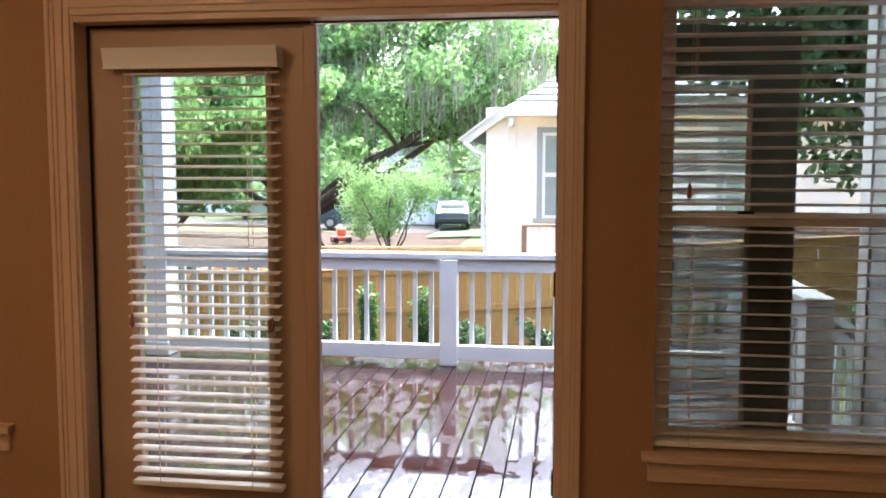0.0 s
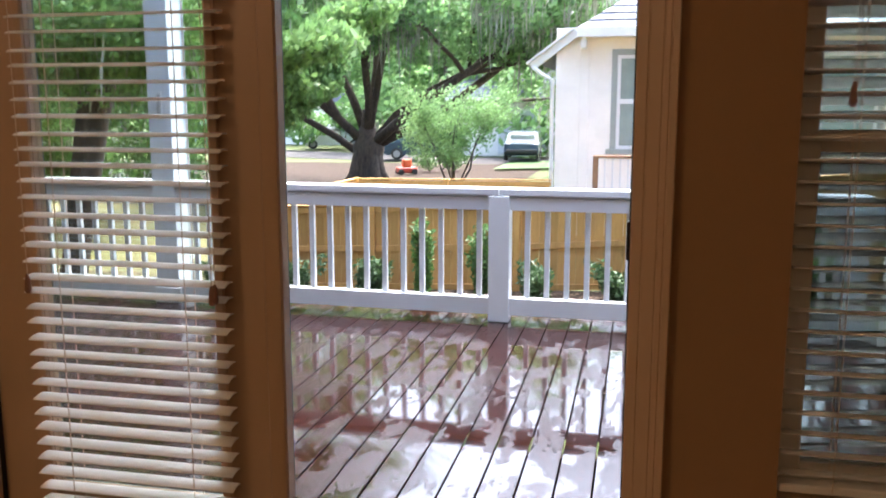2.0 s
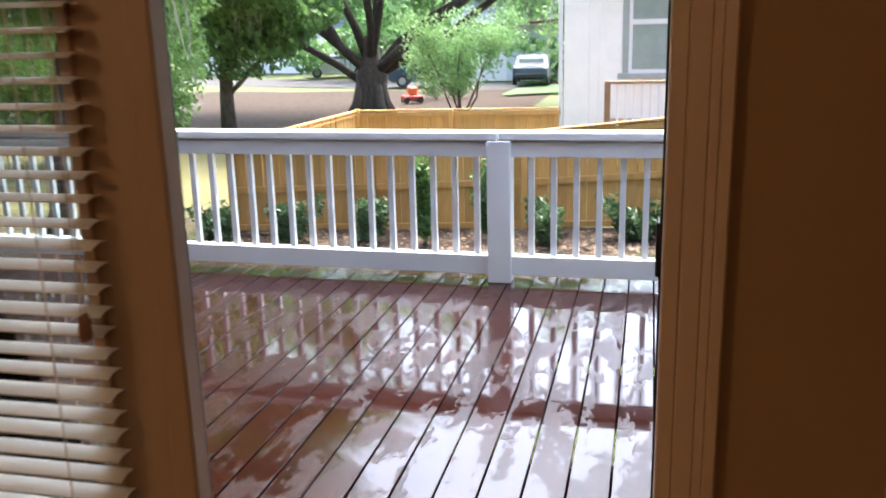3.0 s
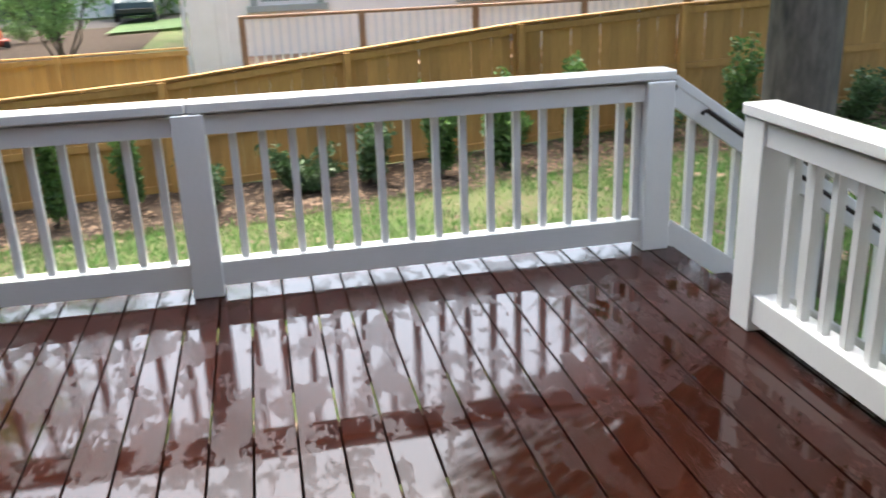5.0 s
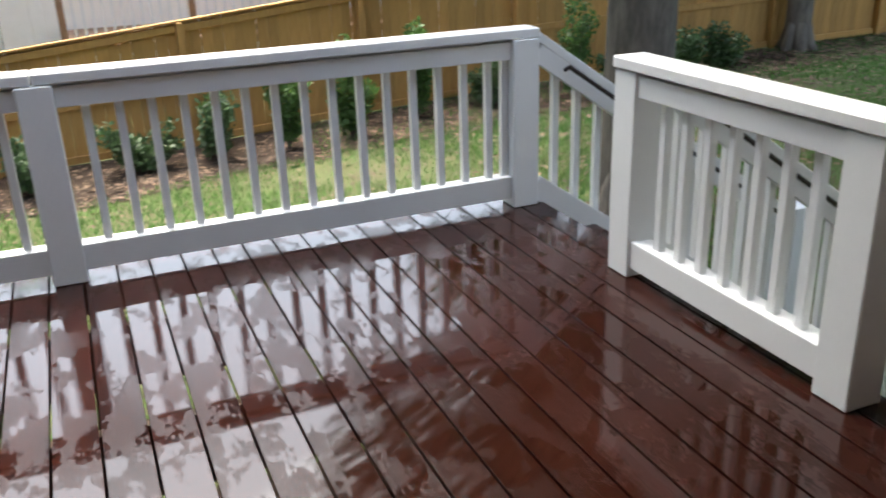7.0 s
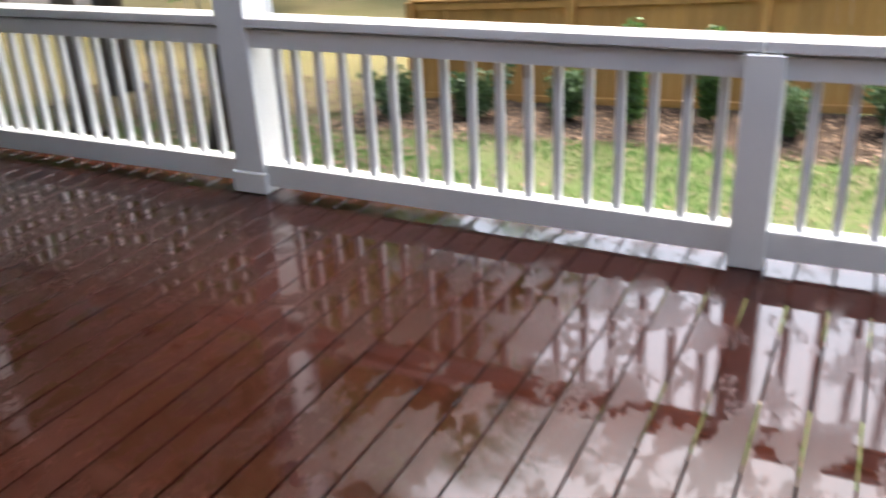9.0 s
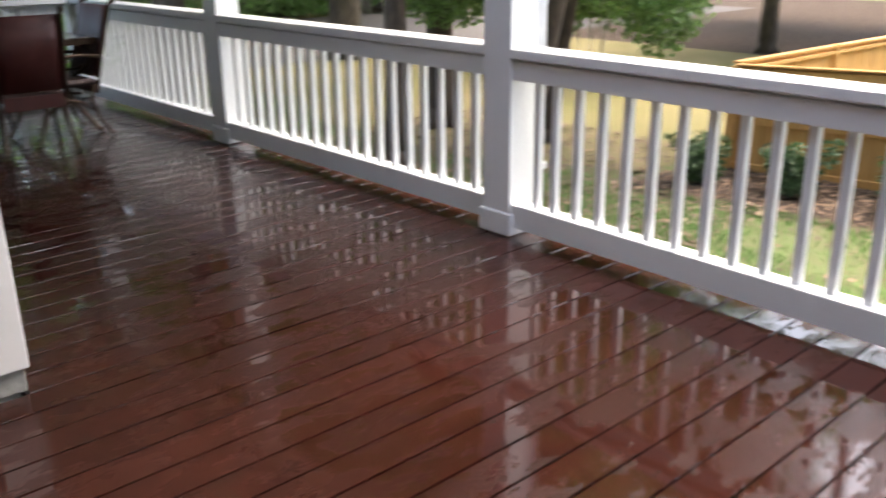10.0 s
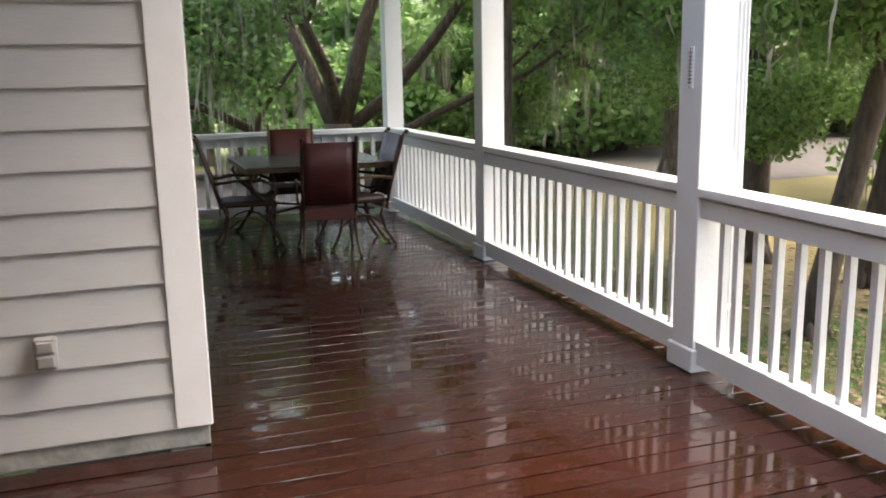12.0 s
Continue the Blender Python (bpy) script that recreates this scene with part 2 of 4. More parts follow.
bark3_m = mat("dark_wet_bark", (0.10, 0.072, 0.052), 0.95, scale=6, base2=(0.028, 0.021, 0.016), bump=1.0, bscale=10, stretch=(2.5, 2.5, 0.7))
bark2_m = mat("pale_lichen_bark", (0.22, 0.18, 0.145), 0.95, scale=4, base2=(0.08, 0.062, 0.05), bump=1.0, bscale=9, stretch=(2.5, 2.5, 0.7))
moss_m = leafy("hanging_moss", (0.36, 0.36, 0.28), (0.21, 0.20, 0.15), 0.35)
stucco_m = mat("cream_stucco", (0.86, 0.82, 0.78), 0.85, 0.04, 3, 0.3, 60)
greytrim_m = mat("grey_green_window_trim", (0.32, 0.35, 0.33), 0.6, 0.05, 6)
shingle_m = mat("grey_shingle", (0.16, 0.17, 0.20), 0.9, 0.2, 8, 0.4, 20, island=0.2)
pane_dark = mat("curtained_window_pane", (0.30, 0.36, 0.33), 0.12, 0.1, 3)
rail_wood = mat("brown_deck_rail_wood", (0.26, 0.155, 0.095), 0.75, 0.15, 5, 0.2, 30)
leaf_oak = leafy("oak_leaves", (0.20, 0.32, 0.09), (0.11, 0.195, 0.055), 0.45)
leaf_light = leafy("spring_green_leaves", (0.21, 0.34, 0.115), (0.125, 0.23, 0.075), 0.5)
leaf_pale = leafy("pale_new_leaves", (0.29, 0.44, 0.18), (0.20, 0.33, 0.12), 0.5)
leaf_dark = leafy("dark_laurel_leaves", (0.075, 0.13, 0.045), (0.045, 0.085, 0.03), 0.3)
leaf_shrub = leafy("young_shrub_leaves", (0.12, 0.21, 0.05), (0.06, 0.12, 0.03), 0.4)
iron_m = mat("bronze_wrought_iron", (0.075, 0.045, 0.03), 0.42, 0.3, 20, 0.2, 60, metal=0.6)
sling_m = mat("maroon_sling_fabric", (0.075, 0.017, 0.014), 0.45, 0.15, 12, 0.2, 200)
cushion_m = mat("dark_brown_seat_fabric", (0.045, 0.02, 0.018), 0.6, 0.2, 10, 0.2, 120)
slate_m = mat("dark_grey_stone_tabletop", (0.07, 0.07, 0.068), 0.22, 0.35, 7, 0.15, 30)
glass_m = glass("clear_window_glass")
grey_plastic = mat("grey_outlet_cover", (0.27, 0.26, 0.25), 0.5, 0.08, 20)
thermo_m = mat("white_thermometer_plate", (0.75, 0.75, 0.74), 0.4, 0.03, 10)
ink_m = mat("dark_print", (0.06, 0.06, 0.06), 0.6, 0.05, 10)
carwhite_m = mat("white_car_paint", (0.75, 0.76, 0.78), 0.25, 0.03, 3)
cardark_m = mat("dark_blue_car_paint", (0.04, 0.06, 0.08), 0.25, 0.05, 3)
tyre_m = mat("black_tyre", (0.02, 0.02, 0.02), 0.8, 0.1, 10)
red_m = mat("red_machine_paint", (0.45, 0.05, 0.025), 0.4, 0.1, 5)
orange_m = mat("orange_machine_cover", (0.80, 0.14, 0.04), 0.5, 0.08, 5)
lamp_m = bpy.data.materials.new("lit_lamp_glass")
lamp_m.use_nodes = True
lamp_m.node_tree.nodes["Principled BSDF"].inputs["Emission Color"].default_value = (1.0, 0.62, 0.30, 1)
lamp_m.node_tree.nodes["Principled BSDF"].inputs["Emission Strength"].default_value = 9.0

# ---------- ground, road, beds ----------
GZ = [(-60, -1.5), (-12, -1.55), (-7, -1.55), (0, -1.3), (4, -1.05), (9, -0.88), (20, -0.75), (200, -0.7)]


def ground_z(x, y):
    return interp(x, GZ)


def sheet(name, outline, material, label, category, lift, step=1.0):
    """A patch laid over the ground: (x0, x1, y-range as functions of x)."""
    x0, x1, lo, hi = outline
    bm = bmesh.new()
    n = max(2, int((x1 - x0) / step))
    rows = []
    for i in range(n + 1):
        x = x0 + (x1 - x0) * i / n
        a, b = lo(x), hi(x)
        rows.append([bm.verts.new((x, a + (b - a) * k / 6, ground_z(x, 0) + lift)) for k in range(7)])
    for p, q in zip(rows, rows[1:]):
        for k in range(6):
            bm.faces.new((p[k], q[k], q[k + 1], p[k + 1]))
    return tagged(part(name, bm, material), label, category, kind="structure")


bm = bmesh.new()
xs = [-900, -300, -100, -60, -40, -25, -18] + [-12 + i for i in range(34)] + [26, 35, 60, 100, 300, 900]
ys = [-900, -200, -60, -20, 0, 4, 8, 12, 16, 20, 26, 34, 44, 60, 100, 300, 900]
grid = [[bm.verts.new((x, y, ground_z(x, y))) for y in ys] for x in xs]
for a, b in zip(grid, grid[1:]):
    for k in range(len(ys) - 1):
        bm.faces.new((a[k], b[k], b[k + 1], a[k + 1]))
tagged(part("ground", bm, grass_m), "patchy damp lawn with bare soil", "lawn", kind="structure")
wob = lambda x, a, f: a * math.sin(f * x) + 0.5 * a * math.sin(2.3 * f * x + 1)
sheet("dry_ground", (-40, -7.2, lambda x: 12.6 + wob(x, 0.5, 0.7), lambda x: 25), dry_m, "dry tan grass and bare ground", "ground", 0.02)
sheet("bare_ground", (-40, -4.5, lambda x: 25.0 if x < -7 else 20.4, lambda x: 45.0 + wob(x, 0.3, 0.8)), mulch_m, "brown bare soil under the oak", "ground", 0.02)
sheet("road", (-60, 30, lambda x: 45.2 - 0.3 * min(0, x + 9), lambda x: 50.5 - 0.4 * min(0, x + 9)), road_m, "pale grey asphalt road", "road", 0.03)
sheet("road", (-30, -19.5, lambda x: 3, lambda x: 38), road_m, "pinkish grey side road beyond the yard", "road", 0.035)
# Dark sheet below the boards stands in for shade in their gaps.
sheet("deck_gap_shade", (-9.8, 1.2, lambda x: 3.5, lambda x: 7.0), mulch_m, "dark sheet under the deck that paints shade into the gaps", "ground", 0.015)
sheet("mulch_bed", (-7.0, 13, lambda x: 12.55 + wob(x, 0.12, 1.3), lambda x: 14.25), mulch_m, "brown leaf mulch bed along the fence", "flower bed", 0.012, 0.5)

# ---------- deck and house walls ----------
X0, X1, YW, YJ = -3.5, 1.36, 3.42, 4.65
YE = 4.68
DECK_Y = 7.3


def lap_siding(name, axis, at, a, b, z0, z1, sign, gaps=(), label=""):
    """Lap boards on a wall. axis 'x': the wall faces along x at that x, boards run a..b in y."""
    root = thing(name, label, "siding", kind="structure")
    n = int(math.ceil((z1 - z0) / 0.15))
    me = None
    for i in range(n):
        z = z0 + i * 0.15
        if me is None:
            bm = bmesh.new()
            prof = ((0.0, 0.0), (0.016, 0.0), (0.017, 0.004), (0.006, 0.162), (0.0, 0.162))
            rings = [[bm.verts.new((sign * u, t, w) if axis == "x" else (t, sign * u, w)) for u, w in prof] for t in (a, b)]
            for k in range(5):
                bm.faces.new((rings[0][k], rings[0][(k + 1) % 5], rings[1][(k + 1) % 5], rings[1][k]))
            bm.faces.new(rings[0])
            bm.faces.new(rings[1][::-1])
            ob = part("siding_board", bm, siding_m, root)
            me = ob.data
        else:
            ob = piece("siding_board", me, root, Matrix())
        ob.matrix_basis = Matrix.Translation((at, 0, z) if axis == "x" else (0, at, z))
    return root


HEAD = 2.141
w = thing("wall_north", "tan painted wall with door and window openings", "wall", kind="structure")
for b in ((-4.5, -3.36, 0, 2.8), (-3.36, -2.53, 0, .495), (-3.36, -2.53, 2.24, 2.8), (-2.53, -2.13, 0, 2.8), (-2.13, -.165, HEAD + .03, 2.8), (-.165, .175, 0, 2.8), (.175, 1.16, 0, .495), (.175, 1.16, 2.24, 2.8), (1.16, 2.5, 0, 2.8)):
    part("wall_panel", boxes((b[0], b[1], 3.25, YW, b[2], b[3])), room_m, w)
for nm, bb, mt, lb in (
        ("floor", (-4.5, 2.5, -9, YW, -.15, .03), floor_m, "brown wood floor"),
        ("ceiling", (-4.5, 2.5, -9, YW, 2.8, 2.9), ceil_m, "cream painted ceiling"),
        ("wall_west", (-4.65, -4.5, -9, 3.25, 0, 2.8), room_m, "tan painted wall"),
        ("wall_east", (2.5, 2.65, -9, 3.25, 0, 2.8), room_m, "tan painted wall"),
        ("wall_south", (-4.65, 2.65, -9.15, -9, 0, 2.8), room_m, "tan painted wall")):
    tagged(part(nm, boxes(bb), mt), lb, nm.split("_")[0], kind="structure")
tagged(part("wall_porch_west", boxes((X0 - .16, X0, YW, YJ - .16, .0, 3.2), (-9.9, X0, YJ - .16, YJ, 0, 3.2)), siding_m), "house wall behind the grey siding", "wall", kind="structure")
tagged(part("wall_porch_east", boxes((X1, X1 + .16, YW, YE - .16, -1.2, 3.2), (X1, 5.5, YE - .16, YE, -1.2, 3.2)), siding_m), "house wall behind the grey siding", "wall", kind="structure")
tagged(part("wall_porch_upper", boxes((X0 - .16, X1 + .16, YW, YW + .02, 2.26, 3.2)), siding_m), "grey house wall over the door", "wall", kind="structure")
lap_siding("siding_west", "x", X0, YW, YJ - .115, .085, 3.1, 1, label="pale grey lap siding on the jog wall")
lap_siding("siding_porch", "y", YJ, -9.9, X0 - .1, .085, 3.1, 1, label="pale grey lap siding along the porch")
lap_siding("siding_east", "x", X1, YW, YE - .115, -.03, 3.1, -1, label="pale grey lap siding on the jog wall")
for x, s, yc, zb in ((X0, 1, YJ, .09), (X1, -1, YE, -.03)):
    c = thing("corner_trim", "white corner board on the grey siding", "trim", kind="structure")
    part("trim_board", boxes((min(x, x + s * .024), max(x, x + s * .024), yc - .115, yc + .024, zb, 3.15), bevel=.002), trim_m, c)
    part("trim_board", boxes((min(x + s * .022, x - s * .1), max(x + s * .022, x - s * .1), yc, yc + .026, zb + .002, 3.15), bevel=.002), trim_m, c)
    tagged(part("sill_strip", boxes((min(x + s * .008, x - s * .02), max(x + s * .008, x - s * .02), YW, yc + .012, zb - .088, zb - .001), bevel=.004), flash_m), "weathered grey strip under the siding", "trim", kind="structure")
tagged(part("porch_roof", boxes((-10.1, X0 + .1, YJ, 7.35, 2.75, 2.85), (-10.1, X0 + .1, 6.94, 7.16, 2.5, 2.75), (-9.66, -9.44, YJ, 6.94, 2.5, 2.75)), trim_m), "white porch ceiling and beam", "roof", kind="structure")
# Roof slopes are out of view, raised to cut sky light on the rails.
bm = boxes((X1 - .3, 5.5, YJ - .3, YJ + .3, 3.13, 3.2), (X0 + .1, X1 - .3, YW + .03, YJ + .5, 2.86, 2.93))
beam(bm, (-6.65, 7.45, 2.83), (-6.65, 2.0, 7.3), 6.9, .12)
beam(bm, (-6.65, 2.0, 7.3), (-6.65, -6.0, 3.6), 6.9, .12)
beam(bm, (3.5, YJ + .3, 3.2), (3.5, -2.0, 6.9), 4.4, .12)
beam(bm, (-1.05, YJ + .52, 2.93), (-1.05, -2.0, 6.9), 4.95, .12)
beam(bm, (-2.3, -2.0, 6.9), (-2.3, -9.6, 3.0), 15.6, .12)
tagged(part("roof", bm, shingle_m), "unseen grey house roof with an eave, raised to block sky", "roof", kind="structure")
# Added gable closing the raised roof; it blocks sky from the west.
bm = bmesh.new()
gv = [[bm.verts.new((x, y, z)) for y, z in ((YJ - .16, 3.2), (YJ - .16, 4.9), (2.0, 7.1), (-5.4, 3.85), (-5.4, 3.2))] for x in (X0 - .12, X0 + .02)]
bm.faces.new(gv[0][::-1])
bm.faces.new(gv[1])
for k in range(5):
    bm.faces.new((gv[0][k], gv[0][(k + 1) % 5], gv[1][(k + 1) % 5], gv[1][k]))
tagged(part("wall_gable", bm, siding_m), "unseen grey gable end added under the raised roof", "wall", kind="structure")
tagged(part("foundation", boxes((-9.9, X0, YJ - .14, YJ - .01, -1.7, 0), (X0 - .1, X1 + .1, YW - .1, YW - .01, -1.7, 0)), flash_m), "grey block foundation under the house", "foundation", kind="structure")

deck = thing("deck", "wet red-brown painted deck boards with puddles", "deck", kind="structure")
part("deck_frame", boxes((-9.8, 1.28, DECK_Y - .09, DECK_Y - .05, -.3, -.03), (1.24, 1.28, YW, DECK_Y - .09, -.3, -.03), (-9.8, -9.76, YJ, DECK_Y - .09, -.3, -.03), *[(-9.76, 1.24, y, y + .04, -.3, -.03) for y in (3.6, 4.7, 5.6, 6.4)]), frame_m, deck)
for x, y in ((-9.5, 6.9), (-6.6, 6.9), (-3.6, 6.9), (-1.1, 6.9), (1.15, 6.9), (1.15, 5.0)):
    part("deck_pier", boxes((x - .07, x + .07, y - .07, y + .07, -1.7, -.3)), frame_m, deck)

# ---------- door, window, blinds ----------
cs = thing("door_casing", "cream moulded casing round the double door", "trim", kind="structure")


def moulding(name, a, b, across, parent):
    """A stepped casing: three strips of growing depth along a..b; across points from the opening outwards."""
    bm = bmesh.new()
    a, b, c = Vector(a), Vector(b), Vector(across)
    for u0, u1, d in ((0, .028, .010), (.028, .062, .015), (.062, .078, .020), (.078, .098, .026)):
        m = c * (u0 + u1) / 2
        beam(bm, a + m - Vector((0, d / 2, 0)), b + m - Vector((0, d / 2, 0)), *(((u1 - u0), d) if abs(c.x) else (u1 - u0, d)), up=(0, 1, 0), bevel=.003)
    return part(name, bm, casing_m, parent)


moulding("casing_leg", (-2.106, 3.25, .03), (-2.106, 3.25, HEAD + .125), (-1, 0, 0), cs)
moulding("casing_leg", (-.195, 3.25, .03), (-.195, 3.25, HEAD + .125), (1, 0, 0), cs)
moulding("casing_head", (-2.106, 3.25, HEAD + .025), (-.195, 3.25, HEAD + .025), (0, 0, 1), cs)
fr = thing("door_frame", "cream door frame with black weatherstrip", "door frame", kind="structure")
part("jamb", boxes((-2.13, -2.096, 3.252, YW + .01, .03, HEAD + .03), bevel=.002), casing_m, fr)
part("jamb", boxes((-.195, -.163, 3.252, YW + .01, .03, HEAD + .03), bevel=.002), casing_m, fr)
part("head_jamb", boxes((-2.096, -.195, 3.252, YW + .01, HEAD, HEAD + .03), bevel=.002), casing_m, fr)
part("threshold", boxes((-2.096, -.195, 3.27, YW + .06, .0, .045), bevel=.006), hinge_m, fr)
part("weatherstrip", boxes((-.199, -.193, 3.35, 3.362, .05, HEAD), (-1.15, -.2, 3.35, 3.362, HEAD - .006, HEAD + .002)), rubber_m, fr)
part("weatherstrip", boxes((-2.098, -2.091, 3.345, 3.362, .05, HEAD), (-2.09, -1.16, 3.345, 3.362, HEAD - .008, HEAD + .002)), rubber_m, fr)
part("exterior_casing", boxes((-2.24, -2.12, YW, YW + .024, 0.0, HEAD + .12), (-.185, -.075, YW, YW + .024, 0.0, HEAD + .12), (-2.24, -.075, YW, YW + .024, HEAD + .03, HEAD + .12)), trim_m, fr)
for z in (.32, 1.12, 1.95):
    bm = boxes((-.205, -.197, 3.375, 3.425, z - .05, z + .05), bevel=.003)
    tube(bm, [(-.192, 3.435, z - .052), (-.192, 3.435, z + .052)], .007, 8)
    part("hinge", bm, hinge_m, fr, "dark bronze hinge")


def blind(x0, x1, z0, z1, pitch, tilt, y, parent, valance=True, tassels=()):
    """Two-inch blind: valance, slats, bottom bar, ladder cords, tassels; y is the slats' middle."""
    if valance:
        bm = bmesh.new()
        prof = ((-.042, -.082), (-.034, -.078), (-.034, -.062), (-.042, -.02), (-.048, 0.0), (-.02, 0.0), (-.02, -.082))
        rings = [[bm.verts.new((t, y + u, z1 + v)) for u, v in prof] for t in (x0 - .075, x1 + .01)]
        for k in range(len(prof)):
            q = (k + 1) % len(prof)
            bm.faces.new((rings[0][k], rings[0][q], rings[1][q], rings[1][k]))
        bm.faces.new(rings[0])
        bm.faces.new(rings[1][::-1])
        for t in (x0 - .075, x1 + .004):
            box(bm, t, t + .006, y - .02, y + .04, z1 - .082, z1)
        part("valance", bm, slat_m, parent)
    bm = bmesh.new()
    prof = [(-.025, 0), (-.012, .003), (0, .004), (.012, .003), (.025, 0)]
    ca, sa = math.cos(radians(tilt)), math.sin(radians(tilt))
    top = [(u * ca - v * sa, u * sa + v * ca) for u, v in prof]
    bot = [(u, v - .003) for u, v in top][::-1]
    ring = top + bot
    rings = [[bm.verts.new((t, u, v)) for u, v in ring] for t in (x0, x1)]
    for k in range(len(ring)):
        q = (k + 1) % len(ring)
        bm.faces.new((rings[0][k], rings[0][q], rings[1][q], rings[1][k]))
    bm.faces.new(rings[0])
    bm.faces.new(rings[1][::-1])
    z, first = z1 - (.1 if valance else .03), None
    while z > z0 + .03:
        if first is None:
            ob = part("slat", bm, slat_m, parent)
            first = ob.data
        else:
            ob = piece("slat", first, parent, Matrix())
        ob.matrix_basis = Matrix.Translation((0, y, z)) @ pose(0, 0, 0, random.uniform(-2, 2), random.uniform(-.12, .12), 0)
        z -= pitch
    part("bottom_bar", boxes((x0 - .004, x1 + .004, y - .027, y + .027, z0 - .008, z0 + .014), bevel=.004), slat_m, parent)
    for x in (x0 + .12, x1 - .12):
        part("ladder_cord", boxes(*[(x - .0012, x + .0012, y + d - .001, y + d + .001, z0, z1 - .06) for d in (-.027, .027)]), cord_m, parent)
    for x, zt in tassels:
        bm = boxes((x - .001, x + .001, y - .034, y - .032, zt, z1 - .06))
        part("pull_cord", bm, cord_m, parent)
        bm = bmesh.new()
        tube(bm, [(x, y - .034, zt + .012), (x, y - .034, zt), (x, y - .034, zt - .035), (x, y - .034, zt - .045)], [.003, .007, .010, .006], 8)
        part("tassel", bm, tassel_m, parent, "small wooden pull tassel")


def door_leaf(name, x0, x1, label, outside):
    """A full-glass leaf in its closed place, y 3.362 to 3.406, with its blind inside."""
    root = thing(name, label, "door", "leaves of the double door")
    z0, z1, g0, g1, b0, b1 = .05, HEAD - .008, x0 + .18, x1 - .206, .30, 1.94
    if outside:
        g0, g1 = x0 + .19, x1 - .2
    m = door_m
    part("leaf_frame", boxes((x0, g0, 3.362, 3.404, z0, z1), (g1, x1, 3.362, 3.404, z0, z1), (g0, g1, 3.362, 3.404, b1, z1), (g0, g1, 3.362, 3.404, z0, b0)), m, root)
    part("outer_skin", boxes((x0, g0, 3.4045, 3.41, z0, z1), (g1, x1, 3.4045, 3.41, z0, z1), (g0, g1, 3.4045, 3.41, b1, z1), (g0, g1, 3.4045, 3.41, z0, b0)), doorout_m, root, "dark grey-green outer face")
    part("glazing_bead", boxes((g0 - .03, g0, 3.35, 3.362, b0 - .03, b1 + .03), (g1, g1 + .03, 3.35, 3.362, b0 - .03, b1 + .03), (g0, g1, 3.35, 3.362, b1, b1 + .03), (g0, g1, 3.35, 3.362, b0 - .03, b0), bevel=.004), m, root)
    pane = part("pane", boxes((g0, g1, 3.38, 3.386, b0, b1)), glass_m, root, "clear glass pane")
    pane.visible_shadow = False
    return root, g0, g1


leaf, g0, g1 = door_leaf("door_leaf", -2.09, -1.142, "taupe glass door leaf, shut, with white blind", False)
part("astragal", boxes((-1.19, -1.135, 3.34, 3.361, .05, HEAD - .01), bevel=.006), door_m, leaf)
bl = thing("window_blind", "white slatted blind hung on the shut glass door", "blind", "blinds")
blind(-1.92, -1.285, .268, 2.042, .0462, 8, 3.318, bl, True, ((-1.9, .97), (-1.31, .965), (-1.32, .96)))

leaf2, h0, h1 = door_leaf("door_leaf", -1.142, -.2, "open glass door leaf folded back outdoors against the wall", True)
part("lever_handle", boxes((-1.09, -1.05, 3.409, 3.418, .93, 1.15), (-1.08, -.98, 3.43, 3.445, 1.05, 1.07), (-1.08, -1.06, 3.418, 3.432, 1.05, 1.07), (-1.085, -1.055, 3.418, 3.43, 1.1, 1.13), bevel=.003), hinge_m, leaf2, "black lever handle and lock")
part("lever_handle", boxes((-1.09, -1.05, 3.354, 3.362, .93, 1.15), (-1.08, -.98, 3.325, 3.34, 1.05, 1.07), (-1.08, -1.06, 3.338, 3.355, 1.05, 1.07), bevel=.003), hinge_m, leaf2, "black lever handle and lock")
bl2 = thing("window_blind", "white slatted blind on the folded back glass door", "blind", "blinds")
blind(-.985, -.35, .268, 2.042, .0462, 34, 3.318, bl2, True)
swing = Matrix.Translation((-.175, 3.425, 0)) @ pose(0, 0, 0, 0, 0, -166) @ Matrix.Translation((.175, -3.425, 0))
leaf2.matrix_basis = swing
bl2.matrix_basis = swing

screen_m = bpy.data.materials.new("insect_screen_mesh")
screen_m.use_nodes = True
sn, sl = screen_m.node_tree.nodes, screen_m.node_tree.links
s_mix, s_tr = sn.new("ShaderNodeMixShader"), sn.new("ShaderNodeBsdfTransparent")
s_mix.inputs[0].default_value = 0.4
sn["Principled BSDF"].inputs["Base Color"].default_value = (0.05, 0.055, 0.05, 1)
sn["Principled BSDF"].inputs["Roughness"].default_value = 0.8
sl.new(s_tr.outputs[0], s_mix.inputs[1])
sl.new(sn["Principled BSDF"].outputs[0], s_mix.inputs[2])
sl.new(s_mix.outputs[0], sn["Material Output"].inputs[0])


